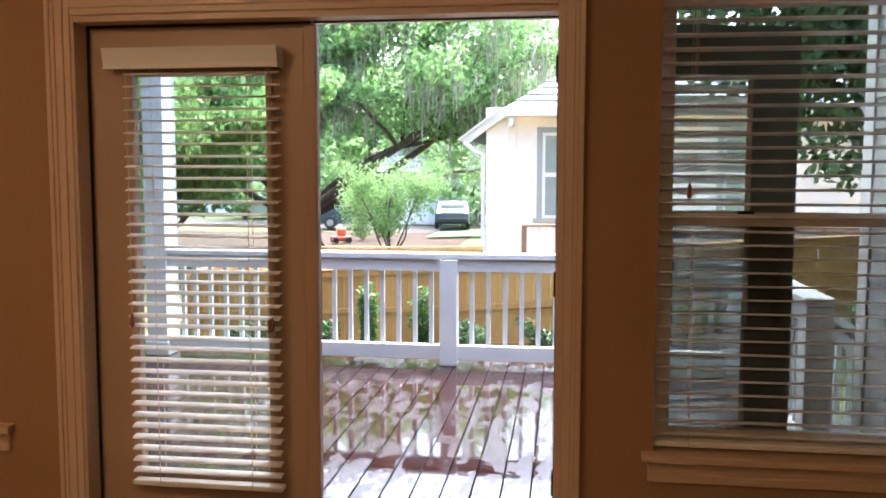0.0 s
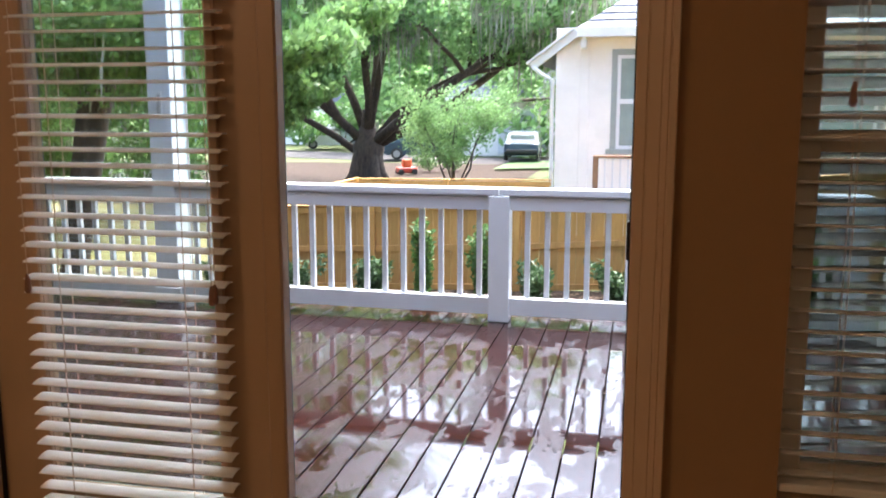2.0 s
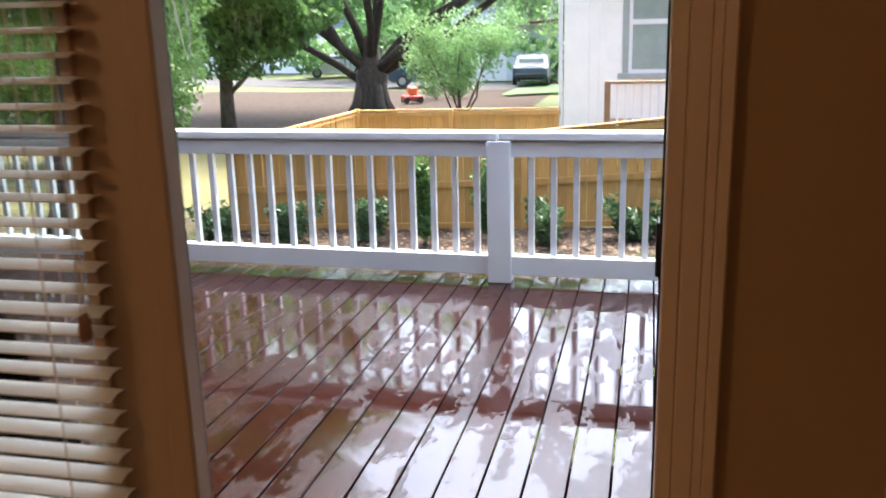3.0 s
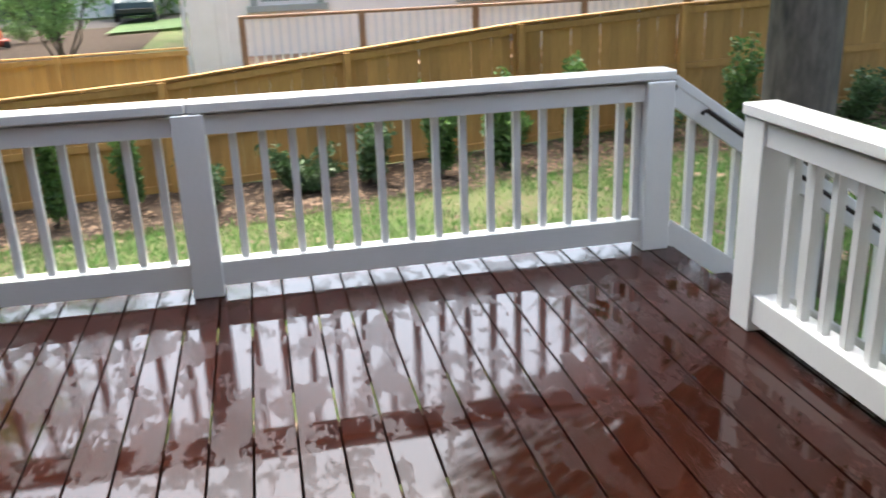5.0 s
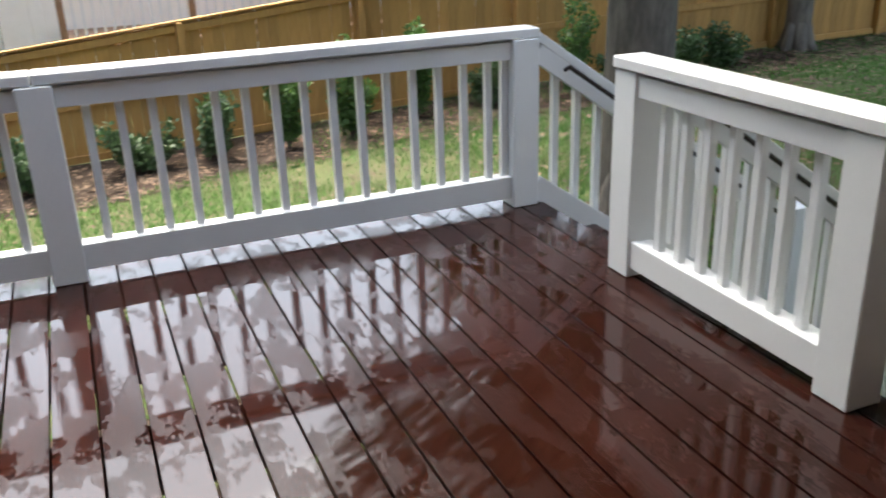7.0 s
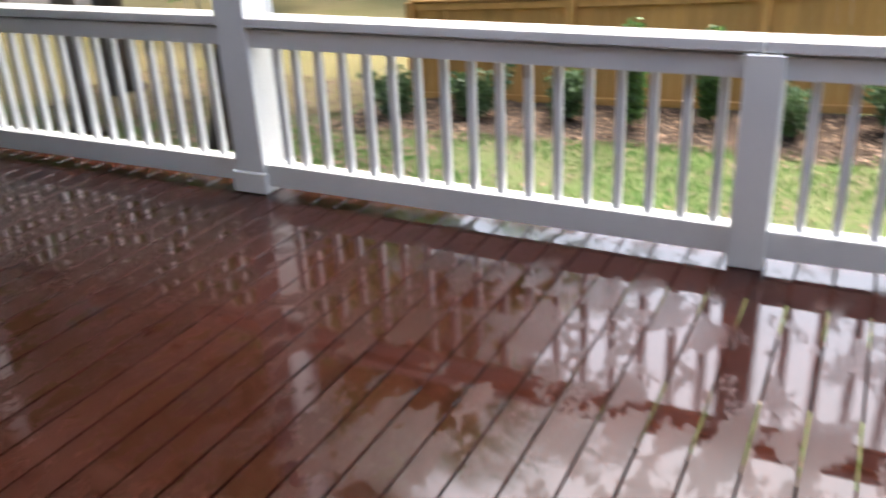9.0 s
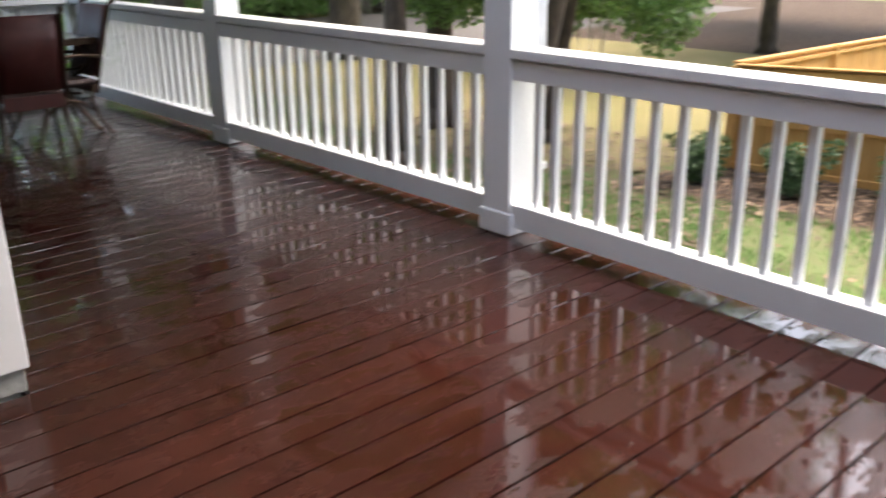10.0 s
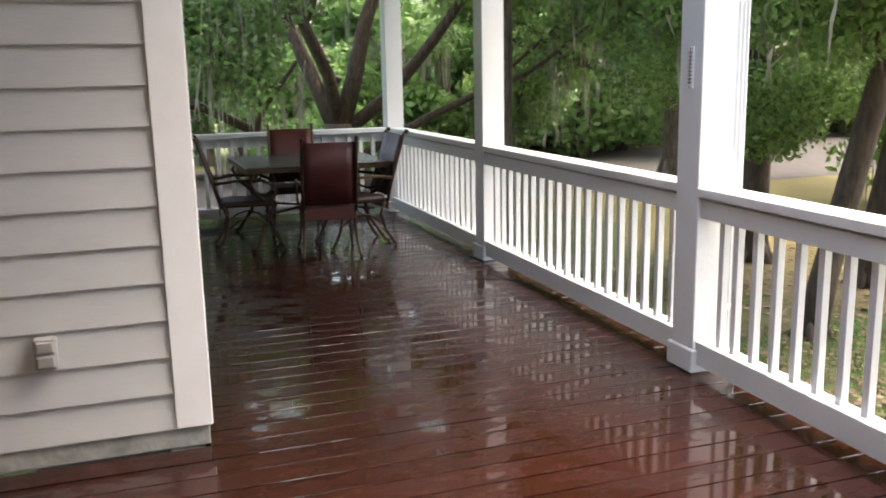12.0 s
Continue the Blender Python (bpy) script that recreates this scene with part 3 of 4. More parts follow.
def window(name, x0, x1, label):
    """A double-hung window in a plain plaster return, with stool and apron inside."""
    z0, z1, zm = .505, 2.24, 1.38
    root = thing(name, label, "window", kind="structure")
    part("window_frame", boxes((x0, x0 + .03, 3.335, YW + .015, z0, z1), (x1 - .03, x1, 3.335, YW + .015, z0, z1), (x0 + .03, x1 - .03, 3.335, YW + .015, z1 - .03, z1), (x0 + .03, x1 - .03, 3.335, YW + .015, z0, z0 + .03)), vinyl_m, root)
    a, b = x0 + .03, x1 - .03
    part("lower_sash", boxes((a, a + .035, 3.345, 3.375, z0 + .03, zm + .02), (b - .035, b, 3.345, 3.375, z0 + .03, zm + .02), (a + .035, b - .035, 3.345, 3.375, z0 + .03, z0 + .075), (a + .035, b - .035, 3.34, 3.375, zm - .025, zm + .02), bevel=.002), vinyl_m, root)
    part("upper_sash", boxes((a, a + .035, 3.38, 3.41, zm - .02, z1 - .03), (b - .035, b, 3.38, 3.41, zm - .02, z1 - .03), (a + .035, b - .035, 3.38, 3.41, z1 - .07, z1 - .03), (a + .035, b - .035, 3.378, 3.41, zm - .02, zm + .025), bevel=.002), vinyl_m, root)
    part("sash_lock", boxes((x0 + .3, x0 + .36, 3.35, 3.375, zm + .02, zm + .032), bevel=.003), hinge_m, root)
    for q in ((a + .035, b - .035, 3.358, 3.362, z0 + .075, zm - .025), (a + .035, b - .035, 3.393, 3.397, zm + .025, z1 - .07)):
        part("pane", boxes(q), glass_m, root, "clear glass pane").visible_shadow = False
    part("insect_screen", boxes((a, b, 3.418, 3.4205, z0 + .03, zm + .01)), screen_m, root, "grey insect screen over the lower half")
    part("window_sill", boxes((x0 - .044, x1 + (.12 if x0 < -3 else .035), 3.195, 3.25, z0 - .022, z0 + .010), (x0, x1, 3.25, 3.335, z0 - .022, z0 + .006), bevel=.004), casing_m, root)
    part("apron", boxes((x0 - .02, x1 + (.1 if x0 < -3 else .02), 3.228, 3.25, z0 - .105, z0 - .07), (x0 - .02, x1 + (.1 if x0 < -3 else .02), 3.236, 3.25, z0 - .07, z0 - .022), bevel=.004), casing_m, root)
    return root


window("window_1", .175, 1.16, "double-hung window with cream sill")
window("window_2", -3.36, -2.53, "double-hung window with cream sill")
bl3 = thing("window_blind", "white slatted blind lowered in the window", "blind", "blinds")
blind(.185, 1.15, .535, 2.235, .051, -8, 3.295, bl3, False, ((.285, 1.505),))
bl4 = thing("window_blind", "white slatted blind lowered in the window", "blind", "blinds")
blind(-3.35, -2.54, .535, 2.235, .051, -8, 3.295, bl4, False)

lamp = thing("ceiling_light", "lit frosted glass ceiling lamp out of view, place guessed", "lamp")
bm = bmesh.new()
bmesh.ops.create_uvsphere(bm, u_segments=20, v_segments=10, radius=.19, matrix=Matrix.Translation((-2.5, .5, 2.76)) @ Matrix.Diagonal((1, 1, .5, 1)))
part("shade", bm, lamp_m, lamp, "glowing frosted shade", True)
bm = bmesh.new()
tube(bm, [(-2.5, .5, 2.75), (-2.5, .5, 2.8)], .2, 24)
part("rim", bm, hinge_m, lamp)
# The second point lamp is added fill that brightens the left jamb.
for lx, ly, e in ((-2.5, .5, .54), (-.5, -2.6, .48)):
    la = new("ceiling_lamp", bpy.data.lights.new("ceiling_lamp", "POINT"))
    la.data.energy, la.data.color, la.data.shadow_soft_size = e, (1.0, 0.56, 0.24), 0.15
    la.location = (lx, ly, 2.55)
# Made-up fixture around the fill lamp.
bm = bmesh.new()
bmesh.ops.create_uvsphere(bm, u_segments=20, v_segments=10, radius=.19, matrix=Matrix.Translation((-.5, -2.6, 2.76)) @ Matrix.Diagonal((1, 1, .5, 1)))
fill_lamp = thing("ceiling_light", "lit frosted glass ceiling lamp out of view, place guessed", "lamp")
part("shade", bm, lamp_m, fill_lamp, "glowing frosted shade", True)

# ---------- columns, posts, railings, stair ----------
def column(x, y, label):
    c = thing("porch_column", label, "column", "porch columns")
    part("shaft", boxes((x - .09, x + .09, y - .09, y + .09, .118, 2.5), bevel=.004), white, c)
    part("plinth", boxes((x - .107, x + .107, y - .107, y + .107, .004, .118), bevel=.006), white, c)
    return c


for x, y in ((-3.583, 7.03), (-6.43, 7.065), (-9.22, 7.07)):
    column(x, y, "white square porch column on a low plinth")
dp = thing("downspout", "white ribbed downspout behind the porch column", "downspout")
bm = bmesh.new()
ring = [(-3.56, 7.124), (-3.502, 7.124)] + [(-3.494 if k % 2 else -3.502, 7.128 + .011 * k) for k in range(7)] + [(-3.56, 7.2)]
ends = [[bm.verts.new((u, v, z)) for u, v in ring] for z in (-1.2, 2.7)]
for k in range(len(ring)):
    q = (k + 1) % len(ring)
    bm.faces.new((ends[0][k], ends[0][q], ends[1][q], ends[1][k]))
bm.faces.new(ends[0])
bm.faces.new(ends[1])
part("pipe", bm, white, dp)
part("strap", boxes((-3.566, -3.49, 7.122, 7.204, .3, .33), (-3.566, -3.49, 7.122, 7.204, 2.0, 2.03)), white, dp)
th = thing("thermometer", "small white thermometer on the column", "thermometer")
part("plate", boxes((-3.598, -3.557, 6.931, 6.94, 1.366, 1.557), bevel=.003), thermo_m, th)
part("scale_marks", boxes(*[(-3.593, -3.585, 6.9285, 6.931, 1.39 + k * .017, 1.395 + k * .017) for k in range(9)], *[(-3.571, -3.563, 6.9285, 6.931, 1.39 + k * .017, 1.395 + k * .017) for k in range(9)]), ink_m, th)
part("tube", boxes((-3.5795, -3.5765, 6.928, 6.931, 1.385, 1.54)), ink_m, th)
for z in (1.374, 1.549):
    part("screw", boxes((-3.581, -3.575, 6.928, 6.931, z - .003, z + .003)), ink_m, th)


def newel(x, y, label, w=.142, top=.862):
    p = thing("railing_post", label, "post", "railing posts")
    part("post", boxes((x, x + w, y, y + w, .002, top), bevel=.004), white, p)
    return p


newel(-1.15, 6.87, "white square railing post between two bays")
newel(1.084, 6.87, "white square corner post at the stair")
newel(1.08, 5.842, "white square post beside the stair")
newel(1.08, 4.665, "white square end post by the house wall")
bal_mesh = [None]


def railing(x0, x1, y, label, along="x", cap0=None, cap1=None, capw=(-.075, .075), n=None, gap=.131, low=.045, at=None):
    """One bay: flat cap, top rail, bottom rail with ledge, balusters; y is the balusters' line."""
    r = thing("porch_railing", label, "railing", "porch railings")

    def put(name, a, b, u0, u1, z0, z1, bev=.003):
        q = (a, b, y + u0, y + u1, z0, z1) if along == "x" else (y + u0, y + u1, a, b, z0, z1)
        return part(name, boxes(q, bevel=bev), white, r)
    put("cap", x0 if cap0 is None else cap0, x1 if cap1 is None else cap1, capw[0], capw[1], .866, .912, .005)
    put("top_rail", x0, x1, -.052, -.016, .765, .852)
    put("cap_cleat", x0, x1, -.012, .03, .838, .866, .0)
    put("bottom_rail", x0, x1, -.052, -.016, low, low + .118)
    put("ledge", x0, x1, -.014, .05, low + .075, low + .112)
    n = n or round((x1 - x0) / gap)
    for t in at or [x0 + (x1 - x0) * i / n for i in range(1, n)]:
        m = Matrix.Translation((t, y, 0)) if along == "x" else Matrix.Translation((y, t, 0))
        if bal_mesh[0] is None:
            ob = part("baluster", boxes((-.0175, .0175, -.015, .02, .12, .85), bevel=.002), white, r)
            bal_mesh[0] = ob.data
        else:
            ob = piece("baluster", bal_mesh[0], r, m)
        ob.matrix_basis = m
    return r


bay = railing(-3.49, -1.15, 6.955, "white wooden railing bay from column to post", cap0=-3.489, cap1=-1.085, at=[-1.226 - .1355 * i for i in range(16)] + [-3.365])
bay.matrix_basis = Matrix.Translation((-1.15, 6.955, 0)) @ Matrix.Rotation(radians(-1.2), 4, "Z") @ Matrix.Translation((1.15, -6.955, 0))
railing(-1.008, 1.084, 6.955, "white wooden railing bay ending at the stair corner", cap0=-1.08, cap1=1.235, at=[-.895 + .1338 * i for i in range(15)] + [1.066])
railing(-6.34, -3.673, 7.035, "white wooden railing bay under the porch roof", at=[-3.692 - .1335 * i for i in range(20)])
railing(-9.13, -6.52, 7.06, "white wooden railing bay under the porch roof", at=[-6.54 - .1335 * i for i in range(20)])
railing(4.807, 5.842, 1.145, "white wooden railing beside the stair", along="y", cap0=4.655, cap1=5.99, n=8)
railing(YJ + .02, 6.964, -9.2, "white wooden railing at the end of the porch", along="y", gap=.1335)


def stair_rail(y, label):
    r = thing("stair_railing", label, "railing", "stair railings")
    s = -.69
    x0, x1 = 1.225, 3.05
    f = lambda x, z: z + s * (x - x0)
    for nm, z, h, wd, off in (("handrail", .872, .045, .11, 0), ("top_rail", .79, .09, .036, -.035), ("bottom_rail", .09, .12, .036, -.035)):
        part(nm, beam(bmesh.new(), (x0, y + off, z), (x1, y + off, f(x1, z)), wd, h, bevel=.003), white, r)
    pipe = bmesh.new()
    tube(pipe, [(x0 + .16, y - .06, f(x0 + .16, .80)), (x0 + .16, y - .1, f(x0 + .16, .82)), (x1 - .1, y - .1, f(x1 - .1, .82)), (x1 - .1, y - .06, f(x1 - .1, .80))], .012, 8)
    part("grab_pipe", pipe, hinge_m, r, "dark metal grab pipe")
    for i in range(1, 14):
        x = x0 + .131 * i
        part("baluster", boxes((x - .0175, x + .0175, y - .018, y + .017, f(x, .15), f(x, .80))), white, r)
    part("post", boxes((x1 - .01, x1 + .12, y - .065, y + .065, ground_z(x1, 0), f(x1, .93)), bevel=.004), white, r)
    return r


stair_rail(6.945, "white sloping stair rail from the corner post")
stair_rail(5.91, "white sloping stair rail on the house side")
st = thing("stair", "red-brown wooden steps down to the lawn", "stair")
for k in range(6):
    z = -.18 * (k + 1)
    part("tread", boxes((1.3 + .28 * k, 1.6 + .28 * k, 5.96, 6.9, z - .04, z), bevel=.004), deck_m, st)
for y in (5.97, 6.86):
    part("stringer", beam(bmesh.new(), (1.3, y, -.2), (3.0, y, -1.25), .04, .24), frame_m, st)

ol = thing("outlet_box", "grey weatherproof outlet cover on the siding", "outlet")
part("cover", boxes((X0 + .012, X0 + .05, 4.052, 4.132, .402, .525), bevel=.008), grey_plastic, ol)
part("flap", boxes((X0 + .05, X0 + .066, 4.06, 4.124, .468, .515), (X0 + .05, X0 + .066, 4.06, 4.124, .412, .459), bevel=.006), grey_plastic, ol)

# ---------- patio table and chairs ----------
def patio_table(at):
    t = thing("patio_table", "square patio table with dark stone top and scrolled iron legs", "table", at=at)
    part("tabletop", boxes((-.62, .62, -.62, .62, .69, .725), bevel=.008), slate_m, t)
    part("top_rim", boxes((-.63, .63, -.635, -.622, .675, .72), (-.63, .63, .622, .635, .675, .72), (-.635, -.622, -.62, .62, .675, .72), (.622, .635, -.62, .62, .675, .72)), iron_m, t)
    bm = bmesh.new()
    part("cross_bar", beam(beam(bm, (-.5, -.5, .3), (.5, .5, .3), .02, .02), (-.5, .5, .3), (.5, -.5, .3), .02, .02), iron_m, t)
    for sx in (-1, 1):
        for sy in (-1, 1):
            bm = bmesh.new()
            pts = [(.56, .68), (.60, .60), (.55, .50), (.46, .42), (.43, .34), (.46, .22), (.53, .10), (.57, .03), (.60, .015)]
            tube(bm, [(sx * u, sy * u, z) for u, z in pts], [.018, .018, .017, .017, .017, .017, .017, .019, .02], 8)
            tube(bm, [(sx * (.50 - .1 * math.sin(a) - .04), sy * (.50 - .1 * math.sin(a) - .04), .58 + .1 * math.cos(a)) for a in [k * .5 for k in range(-2, 9)]], .011, 6)
            part("leg", bm, iron_m, t, "", True)
    return t


def patio_chair(at, label):
    """Facing +x: its back stands at -x."""
    c = thing("patio_chair", label, "chair", "chairs round the patio table", at=at)
    bm = bmesh.new()
    n = 7
    ring = []
    for i in range(n):
        y = -.235 + .47 * i / (n - 1)
        sag = .02 * math.cos(y / .235 * 1.4)
        ring.append([bm.verts.new((-.245 - .17 * (z - .44) / .58 - sag + d, y, z)) for d, z in ((0, .46), (0, .74), (0, 1.0), (.012, 1.0), (.012, .74), (.012, .46))])
    for a, b in zip(ring, ring[1:]):
        for k in range(6):
            bm.faces.new((a[k], b[k], b[(k + 1) % 6], a[(k + 1) % 6]))
    bm.faces.new(ring[0])
    bm.faces.new(ring[-1][::-1])
    part("backrest", bm, sling_m, c, "maroon sling back", True)
    part("seat", boxes((-.24, .25, -.24, .24, .40, .455), bevel=.02), cushion_m, c)
    part("skirt", boxes((-.26, -.25, -.23, .23, .33, .43), bevel=.003), sling_m, c)
    for s in (-1, 1):
        bm = bmesh.new()
        tube(bm, [(-.24, s * .25, .40), (-.30, s * .25, .62), (-.42, s * .25, 1.01), (-.45, s * .25, 1.03)], .015, 8)
        bmesh.ops.create_uvsphere(bm, u_segments=8, v_segments=6, radius=.022, matrix=Matrix.Translation((-.45, s * .25, 1.03)))
        part("back_post", bm, iron_m, c, "", True)
        bm = bmesh.new()
        tube(bm, [(-.29, s * .26, .62), (-.12, s * .28, .645), (.12, s * .28, .64), (.22, s * .28, .60), (.25, s * .275, .53), (.21, s * .27, .47), (.24, s * .26, .40)], .014, 8)
        part("armrest", bm, iron_m, c, "", True)
        for sx in (-1, 1):
            bm = bmesh.new()
            tube(bm, [(sx * .22, s * .25, .41), (sx * .18, s * .24, .30), (sx * .22, s * .25, .15), (sx * .29, s * .27, .03), (sx * .31, s * .275, .012)], [.015, .015, .014, .014, .018], 8)
            part("leg", bm, iron_m, c, "", True)
        bm = bmesh.new()
        tube(bm, [(-.2, s * .24, .2), (-.1, s * .24, .28), (0, s * .24, .31), (.1, s * .24, .28), (.2, s * .24, .2)], .009, 6)
        part("stretcher", bm, iron_m, c, "", True)
    return c


slim = Matrix.Diagonal((.95, .86, .95, 1))
patio_table(pose(-8.03, 5.9, 0, 0, 0, 1))
patio_chair(pose(-7.22, 5.915, .001, 0, 0, 174) @ slim, "bronze iron patio chair with maroon sling, back to the yard")
patio_chair(pose(-8.5, 5.86, .001, 0, 0, -6) @ slim, "bronze iron patio chair with maroon sling by the end railing")
patio_chair(pose(-7.74, 5.32, .001, 0, 0, 86) @ slim, "bronze iron patio chair pulled out by the house wall")
patio_chair(pose(-7.5, 6.21, .001, 0, 0, -84) @ slim, "bronze iron patio chair close to the side railing")

# ---------- fences ----------
FT = [(-7, -.22), (-2.5, -.02), (0, .22), (2.2, .46), (5, .62), (16, .95)]
pick = {}


def picket(parent, x, y, z0, z1, material, turn=0.0):
    h = round((z1 - z0) / .08) * .08
    k = (h, material.name)
    m = Matrix.Translation((x, y, z1 - h)) @ pose(0, 0, 0, random.uniform(-.4, .4), random.uniform(-.3, .3), turn)
    if k not in pick:
        ob = part("picket", boxes((-.068, .068, -.009, .009, 0, h), bevel=.003), material, parent)
        pick[k] = ob.data
        ob.matrix_basis = m
    else:
        piece("picket", pick[k], parent, m)


fence = thing("wooden_fence", "new golden pine privacy fence beyond the lawn", "fence")
x = -6.6
while x < 16:
    picket(fence, x + .07, 14.33, ground_z(x, 0), interp(x, FT) + random.uniform(-.006, .006), fence_m)
    x += .1385
px = -6.55
while px < 16:
    qx = min(px + 2.3, 16)
    za, zb = interp(px, FT), interp(qx, FT)
    ga, gb = ground_z(px, 0), ground_z(qx, 0)
    part("fence_post", boxes((px - .045, px + .045, 14.20, 14.30, ga - .1, za + .0), bevel=.005), fence_m, fence)
    for u in (.02, .48, .93):
        part("rail", beam(bmesh.new(), (px + .045, 14.285, za + (ga - za) * u - .04), (qx - .045, 14.285, zb + (gb - zb) * u - .04), .04, .09, bevel=.003), fence_m, fence)
    part("top_board", beam(bmesh.new(), (px, 14.29, za + .012), (qx, 14.29, zb + .012), .11, .024, bevel=.003), fence_m, fence)
    px += 2.3
f2 = thing("wooden_fence", "pale pine fence enclosing the neighbouring yard", "fence")
y = 14.45
while y < 20:
    u = (y - 14.4) / 5.6
    picket(f2, -6.62 + .2 * u, y, -1.55, -.2 + random.uniform(-.01, .01) + .0 * u, fence2_m, 90)
    y += .139
x = -6.37
while x < -2.0:
    picket(f2, x, 20.05, -1.5, -.23 + .05 * (x + 6.5) / 4.5, fence2_m)
    x += .139
part("rail", beam(bmesh.new(), (-6.58, 14.4, -.26), (-6.42, 20, -.27), .09, .04), fence2_m, f2)
part("rail", beam(bmesh.new(), (-6.42, 20.0, -.27), (-2.0, 20.0, -.22), .04, .09), fence2_m, f2)
part("top_board", beam(bmesh.new(), (-6.62, 14.4, -.175), (-6.42, 20.05, -.19), .11, .03), fence2_m, f2)
part("top_board", beam(bmesh.new(), (-6.42, 20.05, -.19), (-2.0, 20.05, -.14), .11, .03), fence2_m, f2)
for p in ((-6.38, 20.0), (-4.3, 19.97), (-6.5, 16.9)):
    part("fence_post", boxes((p[0] - .05, p[0] + .05, p[1] - .05, p[1] + .05, -1.6, -.15), bevel=.005), fence2_m, f2)

# ---------- neighbouring houses ----------
HY = 20.1
nh = thing("house", "cream stucco house with grey shingle roof and white fascia", "house")
part("wall", boxes((-1.95, 12, HY, HY + 9, -1.5, 3.05)), stucco_m, nh)
part("pilaster", boxes((-1.45, -1.25, HY - .03, HY, -1.5, 3.0), bevel=.01), stucco_m, nh)


def shingle_slope(p0, p1, p2, p3, parent, rows=14):
    """A roof plane of overlapping courses from the eave p0-p1 up to p3-p2."""
    p0, p1, p2, p3 = map(Vector, (p0, p1, p2, p3))
    bm = bmesh.new()
    nn = (p1 - p0).cross(p3 - p0).normalized()
    if nn.z < 0:
        nn = -nn
    for i in range(rows):
        a, b = i / rows, min(1, (i + 1.12) / rows)
        L0, R0, L1, R1 = p0.lerp(p3, a), p1.lerp(p2, a), p0.lerp(p3, b), p1.lerp(p2, b)
        m = max(1, int((R0 - L0).length / .32))
        for k in range(m):
            u, v = k / m, (k + .97) / m
            q = [L0.lerp(R0, u) + nn * .03, L0.lerp(R0, v) + nn * .03, L1.lerp(R1, v) + nn * .006, L1.lerp(R1, u) + nn * .006]
            t = [bm.verts.new(c) for c in q]
            e = [bm.verts.new(q[0] - nn * .03), bm.verts.new(q[1] - nn * .03)]
            bm.faces.new(t)
            bm.faces.new((t[0], e[0], e[1], t[1]))
    return part("roof", bm, shingle_m, parent)


shingle_slope((-1.5, HY - .45, 3.0), (12.5, HY - .45, 3.0), (10, HY + 4, 5.4), (1.6, HY + 4, 5.4), nh)
shingle_slope((-1.5, HY + 9, 3.0), (-1.5, HY - .45, 3.0), (1.6, HY + 4, 5.4), (1.6, HY + 4.5, 5.4), nh)
part("fascia", boxes((-1.5, 12.5, HY - .47, HY - .44, 2.83, 3.03), bevel=.005), trim_m, nh)
part("soffit", boxes((-1.5, 12.5, HY - .44, HY, 2.84, 2.87)), trim_m, nh)
bm = bmesh.new()
beam(bm, (-1.5, HY - .3, 2.95), (-2.5, HY + .2, 2.28), .05, .2)
beam(bm, (-1.5, HY - .1, 3.0), (-2.5, HY + .4, 2.33), .5, .05)
part("rake_board", bm, trim_m, nh)
shingle_slope((-2.5, HY + 9, 2.38), (-2.5, HY + .1, 2.38), (-1.45, HY - .35, 3.08), (-1.45, HY + 9, 3.08), nh, 8)
bm = bmesh.new()
tube(bm, [(-2.44, HY + .15, 2.25), (-2.25, HY + .02, 2.1), (-2.02, HY - .06, 1.98), (-2.0, HY - .06, -1.2)], .045, 8)
part("downspout", bm, trim_m, nh)
part("gutter_bracket", boxes((-1.42, -1.3, HY - .4, HY - .1, 2.6, 2.84), bevel=.02), trim_m, nh)
for wx in (-.67, 3.3, 7.1):
    wn_ = part("window", boxes((wx - .12, wx, HY - .05, HY, .50, 2.60), (wx + 1.1, wx + 1.22, HY - .05, HY, .50, 2.60), (wx, wx + 1.1, HY - .05, HY, 2.48, 2.60), (wx - .2, wx + 1.3, HY - .1, HY, .43, .54), bevel=.006), greytrim_m, nh, "window with grey-green trim")
    part("window_frame", boxes((wx, wx + .07, HY - .03, HY, .54, 2.48), (wx + 1.03, wx + 1.1, HY - .03, HY, .54, 2.48), (wx + .07, wx + 1.03, HY - .03, HY, 1.48, 1.58), (wx + .07, wx + 1.03, HY - .03, HY, 2.41, 2.48), (wx + .07, wx + 1.03, HY - .03, HY, .54, .61)), trim_m, wn_)
    part("pane", boxes((wx + .07, wx + 1.03, HY - .012, HY - .002, .61, 1.48), (wx + .07, wx + 1.03, HY - .012, HY - .002, 1.58, 2.41)), pane_dark, wn_)
    part("shade_slats", boxes(*[(wx + .09, wx + 1.01, HY - .017, HY - .013, 1.62 + k * .055, 1.655 + k * .055) for k in range(14)]), pane_dark, wn_)

nd = thing("deck_railing", "brown wooden deck rail in front of the cream house", "railing")
for a, b in ((-1.0, 9.0),):
    part("hand_rail", boxes((a, b, 17.45, 17.59, .50, .545), bevel=.004), rail_wood, nd)
    part("bottom_rail", boxes((a, b, 17.5, 17.54, -.30, -.21)), rail_wood, nd)
    part("platform", boxes((a, b, 17.45, HY - .05, -.48, -.36)), rail_wood, nd)
    for i in range(6):
        part("post", boxes((a + i * 1.9, a + i * 1.9 + .1, 17.47, 17.57, -1.2, .5), bevel=.004), rail_wood, nd)
    x = a + .2
    while x < b:
        part("baluster", boxes((x, x + .035, 17.5, 17.535, -.25, .5)), trim_m, nd)
        x += .14

